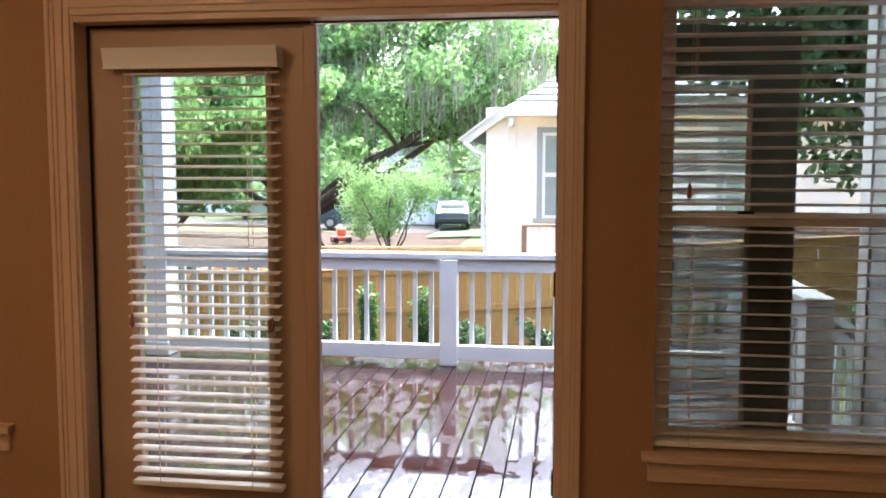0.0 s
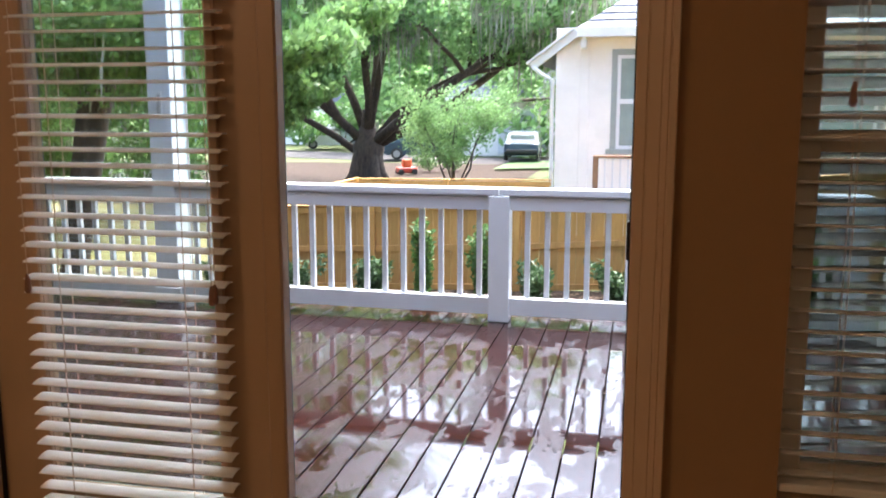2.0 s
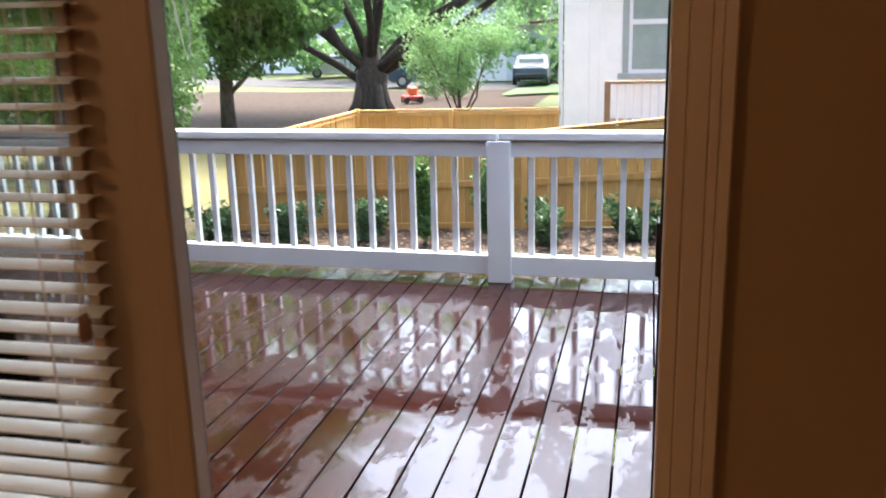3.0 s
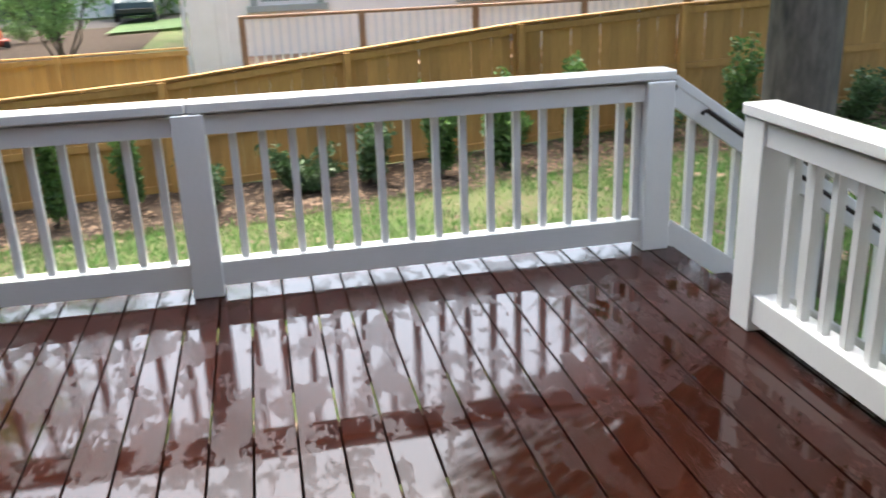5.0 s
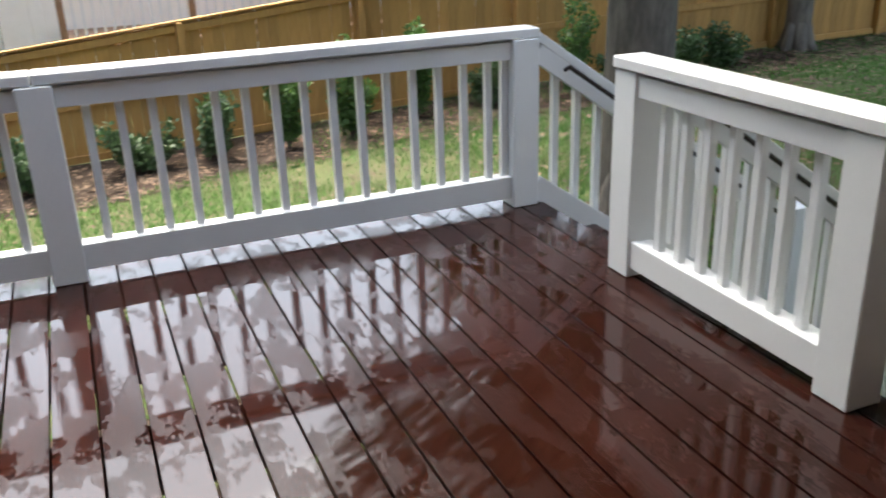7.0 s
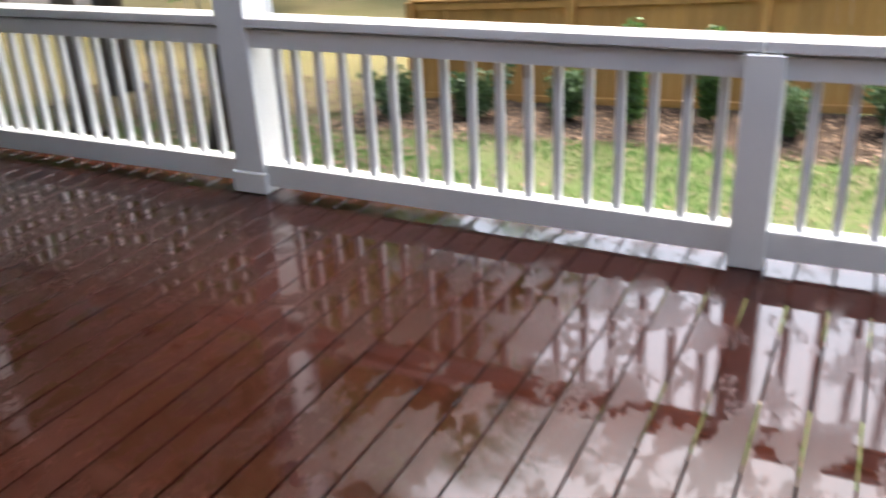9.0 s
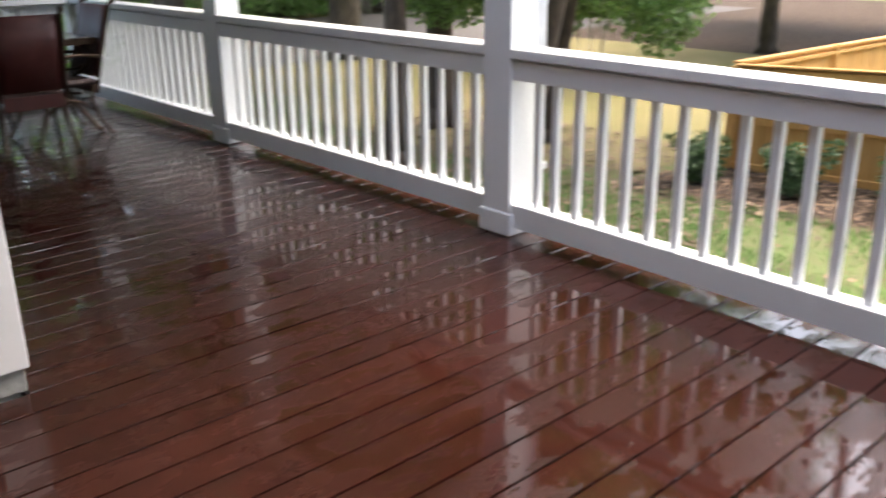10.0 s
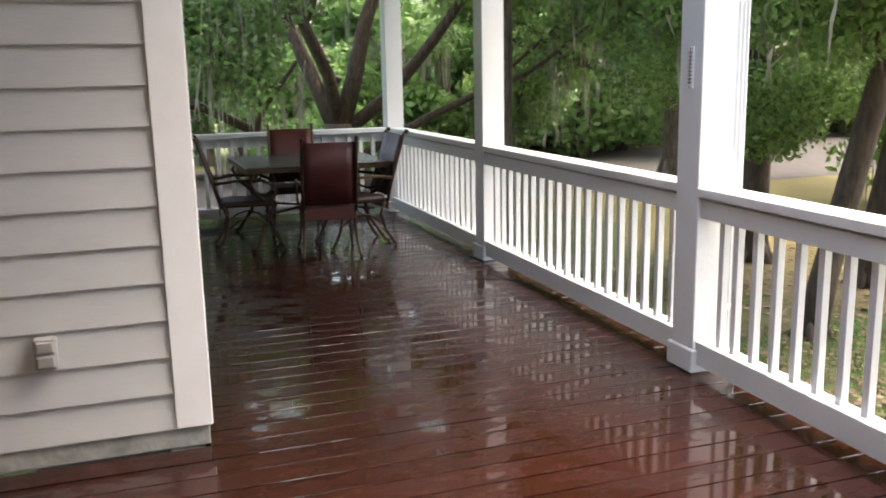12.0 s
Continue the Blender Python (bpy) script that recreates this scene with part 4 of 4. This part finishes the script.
gh = thing("house", "white garage with grey roof across the road", "house")
part("wall", boxes((-10.5, 1, 52, 60, -1.5, 1.9)), stucco_m, gh)
part("garage_door", boxes((-8.2, -4.6, 51.93, 52, -1.4, 1.1), bevel=.02), trim_m, gh)
shingle_slope((-11.2, 51.3, 1.85), (1.6, 51.3, 1.85), (0, 56, 4.3), (-9.5, 56, 4.3), gh, 12)
part("fascia", boxes((-11.2, 1.6, 51.27, 51.31, 1.68, 1.87)), trim_m, gh)
gh2 = thing("house", "low tan house far across the road", "house")
part("wall", boxes((-34, -22, 64, 72, -1.5, 1.6)), stucco_m, gh2)
shingle_slope((-34.6, 63.4, 1.55), (-21.4, 63.4, 1.55), (-23, 68, 3.8), (-33, 68, 3.8), gh2, 10)
bank = sheet("grass_bank", (-6.6, 6, lambda x: 40.5, lambda x: 46), leaf_light, "bright green grass bank by the drive", "grass", .12)


def car(at, paint, label):
    c = thing("parked_car", label, "car", at=at)
    bm = bmesh.new()
    prof = [(-2.2, .45), (-2.15, .85), (-1.5, .95), (-1.0, 1.45), (.9, 1.48), (1.7, 1.0), (2.15, .9), (2.2, .45), (1.9, .28), (-1.9, .28)]
    sides = []
    for y, s in ((-.88, 1), (-.7, 1), (.7, 1), (.88, 1)):
        sides.append([bm.verts.new((x * (1 if abs(y) < .8 else .985), y * (.82 if z > 1.2 else 1), z * (1 if abs(y) < .8 else .97))) for x, z in prof])
    for a, b in zip(sides, sides[1:]):
        for k in range(len(prof)):
            q = (k + 1) % len(prof)
            bm.faces.new((a[k], a[q], b[q], b[k]))
    bm.faces.new(sides[0])
    bm.faces.new(sides[-1][::-1])
    part("body", bm, paint, c)
    part("side_glass", boxes((-1.0, .95, -.80, .80, 1.02, 1.36), bevel=.03), pane_dark, c)
    part("rear_glass", boxes((-1.36, -1.2, -.6, .6, 1.02, 1.3), bevel=.02), pane_dark, c)
    part("bumper", boxes((-2.26, -2.15, -.8, .8, .38, .6), bevel=.03), tyre_m, c)
    for x in (-1.35, 1.4):
        for y in (-.82, .82):
            bm = bmesh.new()
            tube(bm, [(x, y - .1, .32), (x, y + .1, .32)], .32, 14)
            wh = part("wheel", bm, tyre_m, c)
            bm = bmesh.new()
            tube(bm, [(x, y - .11, .32), (x, y + .11, .32)], .19, 12)
            part("rim", bm, grey_plastic, wh)
    return c


car(pose(-20.6, 58.5, -1.5, 0, 0, 200), carwhite_m, "white parked car on the far side of the road")
car(pose(-6.1, 47.2, -1.35, 0, 0, 95), cardark_m, "dark blue car parked before the garage")
car(pose(-11.6, 47.5, -1.45, 0, 0, 10), cardark_m, "dark car parked behind the oak")
mw = thing("riding_mower", "small red and orange garden machine on the ground", "mower", at=pose(-9.9, 37.6, -1.5, 0, 0, 30) @ Matrix.Diagonal((.7, .7, .7, 1)))
part("deck_body", boxes((-.6, .6, -.35, .35, .12, .45), bevel=.06), red_m, mw)
part("hood", boxes((-.25, .3, -.25, .25, .45, .95), bevel=.08), orange_m, mw)
for x in (-.42, .42):
    for y in (-.38, .38):
        bm = bmesh.new()
        tube(bm, [(x, y - .06, .18), (x, y + .06, .18)], .18, 12)
        part("wheel", bm, tyre_m, mw)

# ---------- trees ----------
def branchy(bm, r, p, d, L, rad, depth, tips, bend=.25, kids=(2, 3), n=8, lift=.1):
    """A limb that bends, tapers and forks."""
    pts, rr = [Vector(p)], [rad]
    q, dd = Vector(p), Vector(d).normalized()
    seg = 4
    for i in range(seg):
        dd = (dd + Vector((r.normal(0, bend), r.normal(0, bend), r.normal(lift, bend * .6))) * .55).normalized()
        q = q + dd * L / seg
        pts.append(q.copy())
        rr.append(rad * (1 - .5 * (i + 1) / seg))
        if depth <= 1:
            tips.append(np.array(q))
    tube(bm, pts, rr, n)
    if depth == 0:
        return
    for k in range(int(r.integers(kids[0], kids[1] + 1))):
        j = int(r.integers(2, seg + 1))
        a = (dd + Vector((r.normal(0, .7), r.normal(0, .7), r.normal(.15, .35)))).normalized()
        branchy(bm, r, pts[j], a, L * r.uniform(.5, .75), rr[j] * .72, depth - 1, tips, bend, kids, max(5, n - 2), lift)


def tree(name, label, base, trunk, limbs, seed, leaf, size, per, spread, bark=None, moss=0, moss_len=1.2, depth=2, extra=(), hang=.4, kids=(2, 3), lift=.1):
    """trunk: [(dx, dy, dz, radius)...]; limbs: [(trunk index, direction, length, radius)...]; extra: [(centre, radii, leaves)...]."""
    r = np.random.default_rng(seed)
    b = Vector(base)
    t = thing(name, label, "tree", at=Matrix.Translation(b))
    bm = bmesh.new()
    tube(bm, [(x, y, z) for x, y, z, q in trunk], [q for x, y, z, q in trunk], 14)
    z0, r0 = trunk[0][2], trunk[0][3]
    for k in range(6):
        a = k * 1.047 + r.uniform(-.3, .3)
        tube(bm, [(r0 * 1.3 * math.cos(a), r0 * 1.3 * math.sin(a), z0 - .05), (r0 * .8 * math.cos(a), r0 * .8 * math.sin(a), z0 + r0 * .5), (r0 * .5 * math.cos(a), r0 * .5 * math.sin(a), z0 + r0 * 1.7)], [r0 * .25, r0 * .33, r0 * .3], 7)
    tips = []
    for i, d, L, rad in limbs:
        branchy(bm, r, trunk[i][:3], d, L, rad, depth, tips, kids=kids, lift=lift)
    part("trunk", bm, bark or bark_m, t, "", True)
    pts = [blob(r, p, (spread * r.uniform(.7, 1.3), spread * r.uniform(.7, 1.3), spread * .6 * r.uniform(.7, 1.2)), int(per * r.uniform(.5, 1.4))) for p in tips]
    pts += [blob(r, c, q, n) for c, q, n in extra]
    if pts:
        leaf_mesh("crown", np.concatenate(pts), size, seed + 1, leaf, t, hang=hang, label="uneven leafy crown")
    if moss and tips:
        sel = [tips[int(k)] + r.normal(0, spread * .35, 3) * (1, 1, .3) for k in r.integers(0, len(tips), moss)]
        strands("moss", sel, moss_len, .016 if moss < 100 else .02, seed + 2, moss_m, t)
    return t


tree("oak_tree", "huge spreading live oak hung with grey moss", (-10.25, 33.2, -1.5),
     [(0, 0, 0, .72), (0, 0, .35, .6), (0, 0, .9, .58), (.05, 0, 1.35, .6), (0, 0, 1.7, .45), (0, .05, 2.2, .27), (-.05, 0, 2.8, .12)],
     [(3, (-1, -.1, .75), 6, .2), (3, (1, -.15, .65), 6.5, .21), (3, (.75, .1, 1.05), 6.5, .19), (4, (-.5, .2, 1.1), 6, .19), (4, (.12, -.3, 1.1), 6, .18), (4, (.42, -.2, 1.1), 5.5, .17), (3, (-.75, -.4, 1.0), 6, .19), (3, (1, .3, .42), 7.5, .2), (2, (-1, .2, .5), 6, .17), (4, (-.15, .3, 1.25), 6, .17)],
     11, leaf_light, .12, 62, .95, bark=bark3_m, moss=620, moss_len=1.6, depth=3, lift=.07,
     extra=[((-3.6, 0, 5.4), (2.6, 2, 1.1), 1900), ((3.6, -.5, 5.3), (2.6, 2, 1.0), 1900), ((.2, -1.5, 5.6), (2.2, 1.5, 1.0), 1500), ((6.4, 0, 4.9), (2.0, 2, .8), 1100), ((0, 0, 8.6), (7.5, 5, 1.8), 6000), ((5, 0, 7.6), (4.5, 4, 1.6), 2200), ((-5, 0, 7.0), (4.5, 4, 1.6), 3000), ((8.5, 2, 8.0), (4, 3, 2.0), 1800)])
tree("tree", "leafy tree with low hanging branches by the fence", (-12.2, 25.5, -1.5),
     [(0, 0, 0, .24), (0, 0, 1.2, .2), (.1, 0, 3, .17), (.1, 0, 5, .13)],
     [(2, (-1, 0, .4), 3, .1), (2, (1, -.3, .3), 3, .1), (2, (.2, 1, .3), 3, .1), (3, (.6, .3, .9), 3, .1), (3, (-.6, -.5, .8), 3, .1), (2, (.7, -.8, .2), 3, .09), (1, (.8, .2, .6), 2.2, .08)],
     23, leaf_light, .12, 300, .8, moss=40, moss_len=.9, depth=2, extra=[((.4, -.3, 3.2), (2.4, 2.2, 1.5), 3800), ((-.5, 0, 5), (2.6, 2.4, 1.8), 4200)], hang=1.0)
tree("crepe_myrtle", "pale green young tree with many thin stems", (-5.35, 26.0, -1.45),
     [(0, 0, 0, .16), (0, 0, .25, .14), (0, 0, .4, .12), (0, 0, .5, .1)],
     [(2, (-.5, 0, 1), 1.75, .035), (2, (.5, .2, 1), 1.9, .035), (2, (.1, -.4, 1), 2.05, .035), (2, (-.2, .4, 1), 1.9, .035), (2, (.8, -.2, .9), 1.75, .035), (2, (-.8, -.2, .9), 1.6, .035)],
     31, leaf_pale, .05, 55, .42, depth=2, hang=.2)
# Upper crown clumps are out of view, sized to hide sky from the deck.
tree("tree", "broad laurel oak trunk on the lawn by the stair", (3.12, 8.72, -1.08),
     [(0, 0, 0, .33), (0, 0, .5, .275), (.03, .02, 2.5, .255), (.1, .1, 5, .23), (.1, .1, 7.5, .2)],
     [(3, (-.6, -.3, .6), 2.2, .11), (3, (1, -.3, .4), 3.2, .13), (3, (.3, .9, .5), 3.0, .13), (4, (.5, .6, .9), 3, .12), (4, (-.3, .5, .9), 2.4, .12), (4, (.8, -.4, .6), 3, .12), (2, (.25, 1, .75), 2.2, .06)],
     41, leaf_dark, .075, 230, .75, moss=40, moss_len=.9, depth=2, extra=[((-.4, .8, 3.6), (.7, .8, 1.2), 1500), ((-1.25, .7, 5.2), (1.5, 1.9, 1.9), 8500), ((.9, .3, 5.1), (2.0, 2.4, 2.1), 13000), ((-.8, .7, 7.8), (1.8, 2.2, 1.8), 8000), ((1.8, .6, 7.9), (2.6, 2.8, 2.0), 11000)], hang=.6)
# Crown widened with unseen clumps towards the deck to block more sky.
tree("tree", "slim tree standing on leaf litter", (9.8, 13.95, -.9),
     [(0, 0, 0, .27), (0, 0, .45, .205), (.05, 0, 3, .19), (.1, .1, 6, .16), (.1, .1, 8, .12)],
     [(2, (-1, .2, .4), 3.5, .1), (2, (1, -.3, .4), 3.5, .1), (3, (-.4, .8, .7), 4, .1), (3, (.5, -.6, .8), 4, .1), (3, (-.7, -.6, .6), 4, .1), (4, (.3, .3, 1), 3.5, .09)],
     43, leaf_dark, .11, 220, 1.1, moss=30, depth=2, extra=[((0, -1, 7.0), (4.0, 4.5, 2.6), 12000), ((0, -5, 8), (4, 4, 2.6), 11000), ((1, -1, 11), (4, 5, 2.2), 9000)], bark=bark2_m)
# Leaf clumps above 7 m are unseen, added to hold back sky light.
for k, (x, y, lean, rad, ht) in enumerate(((-11.3, 13.45, (.0, .0), .22, 6), (-7.7, 11.45, (.85, .6), .145, 6), (-9.37, 13.82, (.6, .5), .17, 6.5), (-9.8, 11.3, (.05, .1), .15, 6))):
    side = -1 if k == 1 else 1
    tree("tree", ("dark straight oak trunk near the porch", "leaning rough oak trunk near the porch", "leaning oak trunk behind the others", "slim dark trunk beside the straight oak")[k], (x, y, -1.5),
         [(0, 0, 0, rad * 1.15), (lean[0] * .1, lean[1] * .1, .7, rad), (lean[0] * .5, lean[1] * .5, 2.8, rad * .9), (lean[0], lean[1], ht * .8, rad * .8), (lean[0] * 1.3, lean[1] * 1.3, ht, rad * .6)],
         [(2, (.3, -.4, .35), 1.4, .04), (3, (-1, .5, .4), 4, .12), (3, (.9 * side, .7, .4), 4, .12), (4, (-.4, -.8, .5), 4, .11), (4, (.5 * side, .9, .7), 4, .11), (4, (-.8, .2, .8), 4, .11)],
         51 + k, leaf_oak, .052, 330, .85, bark=bark3_m, moss=45, moss_len=.9, depth=2, hang=.8,
         extra=[((.75, -.5, 2.35), (1.0, .9, .75), 3800), ((.85, .85, 2.9), (1.1, 1.1, .7), 2600), ((-1.3, -.6, 3.1), (1.4, 1.4, .8), 3800), ((.5, -2.0, 7.6), (4.0, 4, 1.8), 9000)] if k == 0 else [((-2.6 if k == 1 else -.5, -.6, 7.8), (3.4, 3.4, 2.0), 8000)] + ([((1.45, .65, 2.7), (.95, .9, 1.35), 4200), ((1.7, .4, 1.9), (.5, .5, .6), 900)] if k == 2 else []))
tree("oak_tree", "forked live oak behind the porch end", (-21.0, 9.0, -1.55),
     [(0, 0, 0, .5), (0, 0, .8, .4), (0, 0, 1.6, .4), (0, 0, 1.9, .34)],
     [(2, (-.2, -.5, 1), 5, .22), (2, (-.1, .3, 1.1), 5.5, .24), (2, (.2, .9, .8), 6, .18), (3, (.4, -.2, 1.1), 5, .18), (1, (0, 1, .45), 5, .13), (1, (.4, -1, .7), 5, .15)],
     61, leaf_light, .085, 170, .95, moss=560, moss_len=1.7, depth=3, bark=bark3_m)
# Oak added behind the column line to keep sky light off the rails.
tree("oak_tree", "tall oak added beside the porch to block sky light", (-14.3, 10.35, -1.55),
     [(0, 0, 0, .3), (0, 0, .8, .26), (.1, 0, 3.4, .25), (.1, 0, 6.5, .2)],
     [(3, (.9, -.6, .4), 5, .13), (3, (-.6, -.8, .5), 5, .13), (3, (.3, .9, .5), 5, .13), (3, (.8, .3, .7), 5, .12), (3, (-.6, .4, .8), 5, .12)],
     81, leaf_oak, .12, 110, 1.2, moss=60, moss_len=1.3, depth=2)
tree("oak_tree", "dense dark live oak hung with moss", (-19.5, 17.5, -1.55),
     [(0, 0, 0, .5), (0, 0, .8, .42), (.1, 0, 2.4, .4), (.1, 0, 4.5, .3)],
     [(2, (.9, -.6, .3), 5, .2), (2, (-.6, -.8, .4), 5, .2), (2, (.3, .9, .35), 5, .2), (3, (.8, .2, .6), 5, .18), (3, (-.6, .4, .8), 5, .18), (3, (.2, -.9, .5), 5, .18), (2, (1, .2, .1), 4.5, .16)],
     71, leaf_oak, .11, 210, 1.15, moss=260, moss_len=1.2, depth=2, hang=.7, lift=0.0)


def woods(name, label, spots, leaf, size, seed, moss=0):
    """Far trees that run together: trunks, leaf clumps and hanging moss."""
    r = np.random.default_rng(seed)
    t = thing(name, label, "trees", kind="stuff")
    bm = bmesh.new()
    pts, tops = [], []
    for x, y, h, w, n in spots:
        g = ground_z(x, y)
        tube(bm, [(x, y, g), (x + r.normal(0, .3), y, g + h * .35), (x + r.normal(0, .8), y + r.normal(0, .5), g + h * .8)], [.28, .2, .08], 7)
        for _ in range(9):
            c = (x + r.normal(0, w * .55), y + r.normal(0, w * .55), g + h * r.uniform(.12, .95))
            q = w * r.uniform(.25, .5)
            pts.append(blob(r, c, (q, q, q * .7), n // 9))
            tops.append(np.array(c) - (0, 0, q * .4))
    part("trunks", bm, bark_m, t)["kind"] = "stuff"
    leaf_mesh("foliage", np.concatenate(pts), size, seed, leaf, t, hang=.4, kind="stuff")
    if moss:
        strands("moss", [tops[int(k)] for k in r.integers(0, len(tops), moss)], 1.6, .06, seed + 5, moss_m, t, spread=.5)


rw = np.random.default_rng(5)
woods("undergrowth", "low leafy growth along the wood edge", [(-25 - 3 * rw.random(), -8 + 2.2 * k, 3 + 1.5 * rw.random(), 2.8, 4200) for k in range(9)] + [(-31 - 2 * rw.random(), 13 + 2.4 * k, 3 + 1.5 * rw.random(), 3.0, 4000) for k in range(11)], leaf_light, .13, 107, 90)
woods("far_woods", "mixed green woodland beyond the porch end", [(-31 - 9 * rw.random(), -14 + 2.6 * k + rw.normal(0, .6), 6.5 + 3 * rw.random(), 4.0, 8500) for k in range(10)], leaf_light, .17, 101, 150)
woods("far_woods", "shaded woodland edge beyond the side road", [(-27 - 6 * rw.random(), 12 + 2.6 * k + rw.normal(0, .6), 7 + 3 * rw.random(), 4.4, 8000) for k in range(11)], leaf_light, .19, 102, 300)
woods("far_woods", "tall trees far behind the road", [(-42 + 5.2 * k + rw.normal(0, 1), 66 + 6 * rw.random(), 10 + 4 * rw.random(), 6.5, 3800) for k in range(14)], leaf_light, .38, 103, 60)
woods("far_woods", "green trees behind the houses", [(-16 + 4.4 * k + rw.normal(0, 1), 46 + 5 * rw.random() + (8 if k < 4 else 0), 8 + 3 * rw.random(), 5, 3200) for k in range(10)], leaf_light, .28, 104, 50)
woods("far_woods", "dense green growth past the end of the lawn", [(20 + 3 * rw.random(), 4 + 2.4 * k, 5 + 4 * rw.random(), 3.6, 6000) for k in range(9)], leaf_oak, .15, 105, 20)

# ---------- shrubs, grass, litter ----------
rs = np.random.default_rng(77)


def shrub(x, y, h, w, lab, leafm, k):
    g = ground_z(x, y)
    w, h = w * 1.45, h * 1.08
    s = thing("shrub", lab, "shrub", "shrubs along the fence", at=Matrix.Translation((x, y, g)))
    bm = bmesh.new()
    P = []
    for i in range(7):
        a = rs.uniform(0, 6.28)
        top = (w * .5 * math.cos(a) * rs.random(), w * .5 * math.sin(a) * rs.random(), h * rs.uniform(.5, 1.0))
        tube(bm, [(0, 0, 0), (top[0] * .5, top[1] * .5, top[2] * .5), top], [.012, .009, .004], 5)
        for u in np.linspace(.25, 1, 8):
            P.append(blob(rs, np.array(top) * u, (w * .2, w * .2, h * .09), 30))
    part("stem", bm, bark_m, s)
    leaf_mesh("foliage", np.concatenate(P), .042, 300 + k, leafm, s, hang=-.2)


xs_ = -6.3
k = 0
while xs_ < 9:
    tall = rs.random() < .35
    shrub(xs_, 13.35 + rs.normal(0, .15), rs.uniform(1.0, 1.35) if tall else rs.uniform(.55, .85), .4 if tall else .62, "leggy young shrub in the mulch bed" if tall else "rounded dark green shrub in the mulch bed", leaf_shrub if tall else leaf_dark, k)
    xs_ += rs.uniform(.75, 1.15)
    k += 1
for x, y, h, w in ((-9.3, 39.5, 1.3, 1.6), (-8.4, 39.8, 1.2, 1.5)):
    k += 1
    shrub(x, y, h, w, "round green bush standing beyond the fence", leaf_shrub, k)


def scatter(name, label, category, n, region, size, material, seed, z=.01, flat=True, blades=False):
    r = np.random.default_rng(seed)
    p = np.stack([r.uniform(region[0], region[1], n), r.uniform(region[2], region[3], n)], 1)
    keep = np.ones(n, bool)
    if blades:
        f = np.sin(p[:, 0] * 2.1 + 1.3 * np.sin(p[:, 1] * 1.7)) + np.sin(p[:, 1] * 2.9 + p[:, 0]) + r.normal(0, .8, n)
        keep = f > -.9
    p = p[keep]
    n = len(p)
    g = np.array([ground_z(a, 0) for a in p[:, 0]]) + z
    c = np.column_stack([p, g])
    an = r.uniform(0, 6.283, n)
    s = size * r.uniform(.5, 1.4, n)
    d = np.column_stack([np.cos(an), np.sin(an), np.zeros(n)])
    e = np.column_stack([-np.sin(an), np.cos(an), np.zeros(n)])
    if blades:
        up = np.column_stack([r.normal(0, .35, n), r.normal(0, .35, n), np.ones(n)]) * s[:, None]
        v = np.stack([c - d * .006, c + d * .006, c + up], 1).reshape(-1, 3)
        q = 3
    else:
        lift = np.column_stack([np.zeros(n), np.zeros(n), r.uniform(.0, .5, n)]) * s[:, None]
        v = np.stack([c - d * s[:, None], c - e * s[:, None] * .5 + lift, c + d * s[:, None] + lift * .6, c + e * s[:, None] * .5], 1).reshape(-1, 3)
        q = 4
    me = bpy.data.meshes.new(name)
    me.vertices.add(q * n)
    me.vertices.foreach_set("co", v.astype(np.float32).ravel())
    me.loops.add(q * n)
    me.loops.foreach_set("vertex_index", np.arange(q * n, dtype=np.int32))
    me.polygons.add(n)
    me.polygons.foreach_set("loop_start", np.arange(0, q * n, q, dtype=np.int32))
    me.update(calc_edges=True)
    me.validate()
    me.materials.append(material)
    return tagged(new(name, me), label, category, kind="stuff")


scatter("grass", "short green lawn grass with thin patches", "grass", 150000, (-8, 14, 7.3, 12.7), .055, blade_m, 201, blades=True)
scatter("grass", "short grass at the side of the deck", "grass", 110000, (1.6, 20, 4.8, 17), .055, blade_m, 202, blades=True)
scatter("fallen_leaves", "dry brown leaves lying on the lawn", "leaves", 5200, (-8, 18, 7.3, 13), .035, chip_m, 203, z=.03)
scatter("fallen_leaves", "brown leaf litter under the trees past the lawn", "leaves", 9000, (6, 20, 9, 19), .045, chip_m, 206, z=.03)
scatter("fallen_leaves", "brown leaf litter in the mulch bed", "leaves", 6000, (-7, 14, 12.5, 14.2), .04, chip_m, 204, z=.02)
scatter("fallen_leaves", "brown leaf litter under the trees", "leaves", 9000, (-12, -5, 7.6, 15), .045, chip_m, 205, z=.03)
scatter("fallen_leaves", "brown leaf litter round the tree feet", "leaves", 6000, (2.5, 14, 8, 16), .04, chip_m, 206, z=.035)

# ---------- deck boards ----------
dm = {}
x = -9.8
while x < 1.26:
    y0 = YJ + .013 if x < X0 - .1 else YW + .006
    y1 = DECK_Y
    if y0 not in dm:
        bm = bmesh.new()
        prof = ((-.068, -.028), (.068, -.028), (.068, -.002), (.0665, 0.0), (-.0665, 0.0), (-.068, -.002))
        rings = [[bm.verts.new((u, t, v)) for u, v in prof] for t in (y0, (y0 + y1) / 2, y1)]
        for a, b in zip(rings, rings[1:]):
            for k in range(6):
                bm.faces.new((a[k], a[(k + 1) % 6], b[(k + 1) % 6], b[k]))
        bm.faces.new(rings[0][::-1])
        bm.faces.new(rings[-1])
        ob = part("deck_board", bm, deck_m, deck)
        dm[y0] = ob.data
    else:
        ob = piece("deck_board", dm[y0], deck, Matrix())
    ob.matrix_basis = Matrix.Translation((x + .07, 0, random.uniform(-.0008, .0008))) @ pose(0, 0, 0, 0, random.uniform(-.06, .06), 0)
    x += .1438
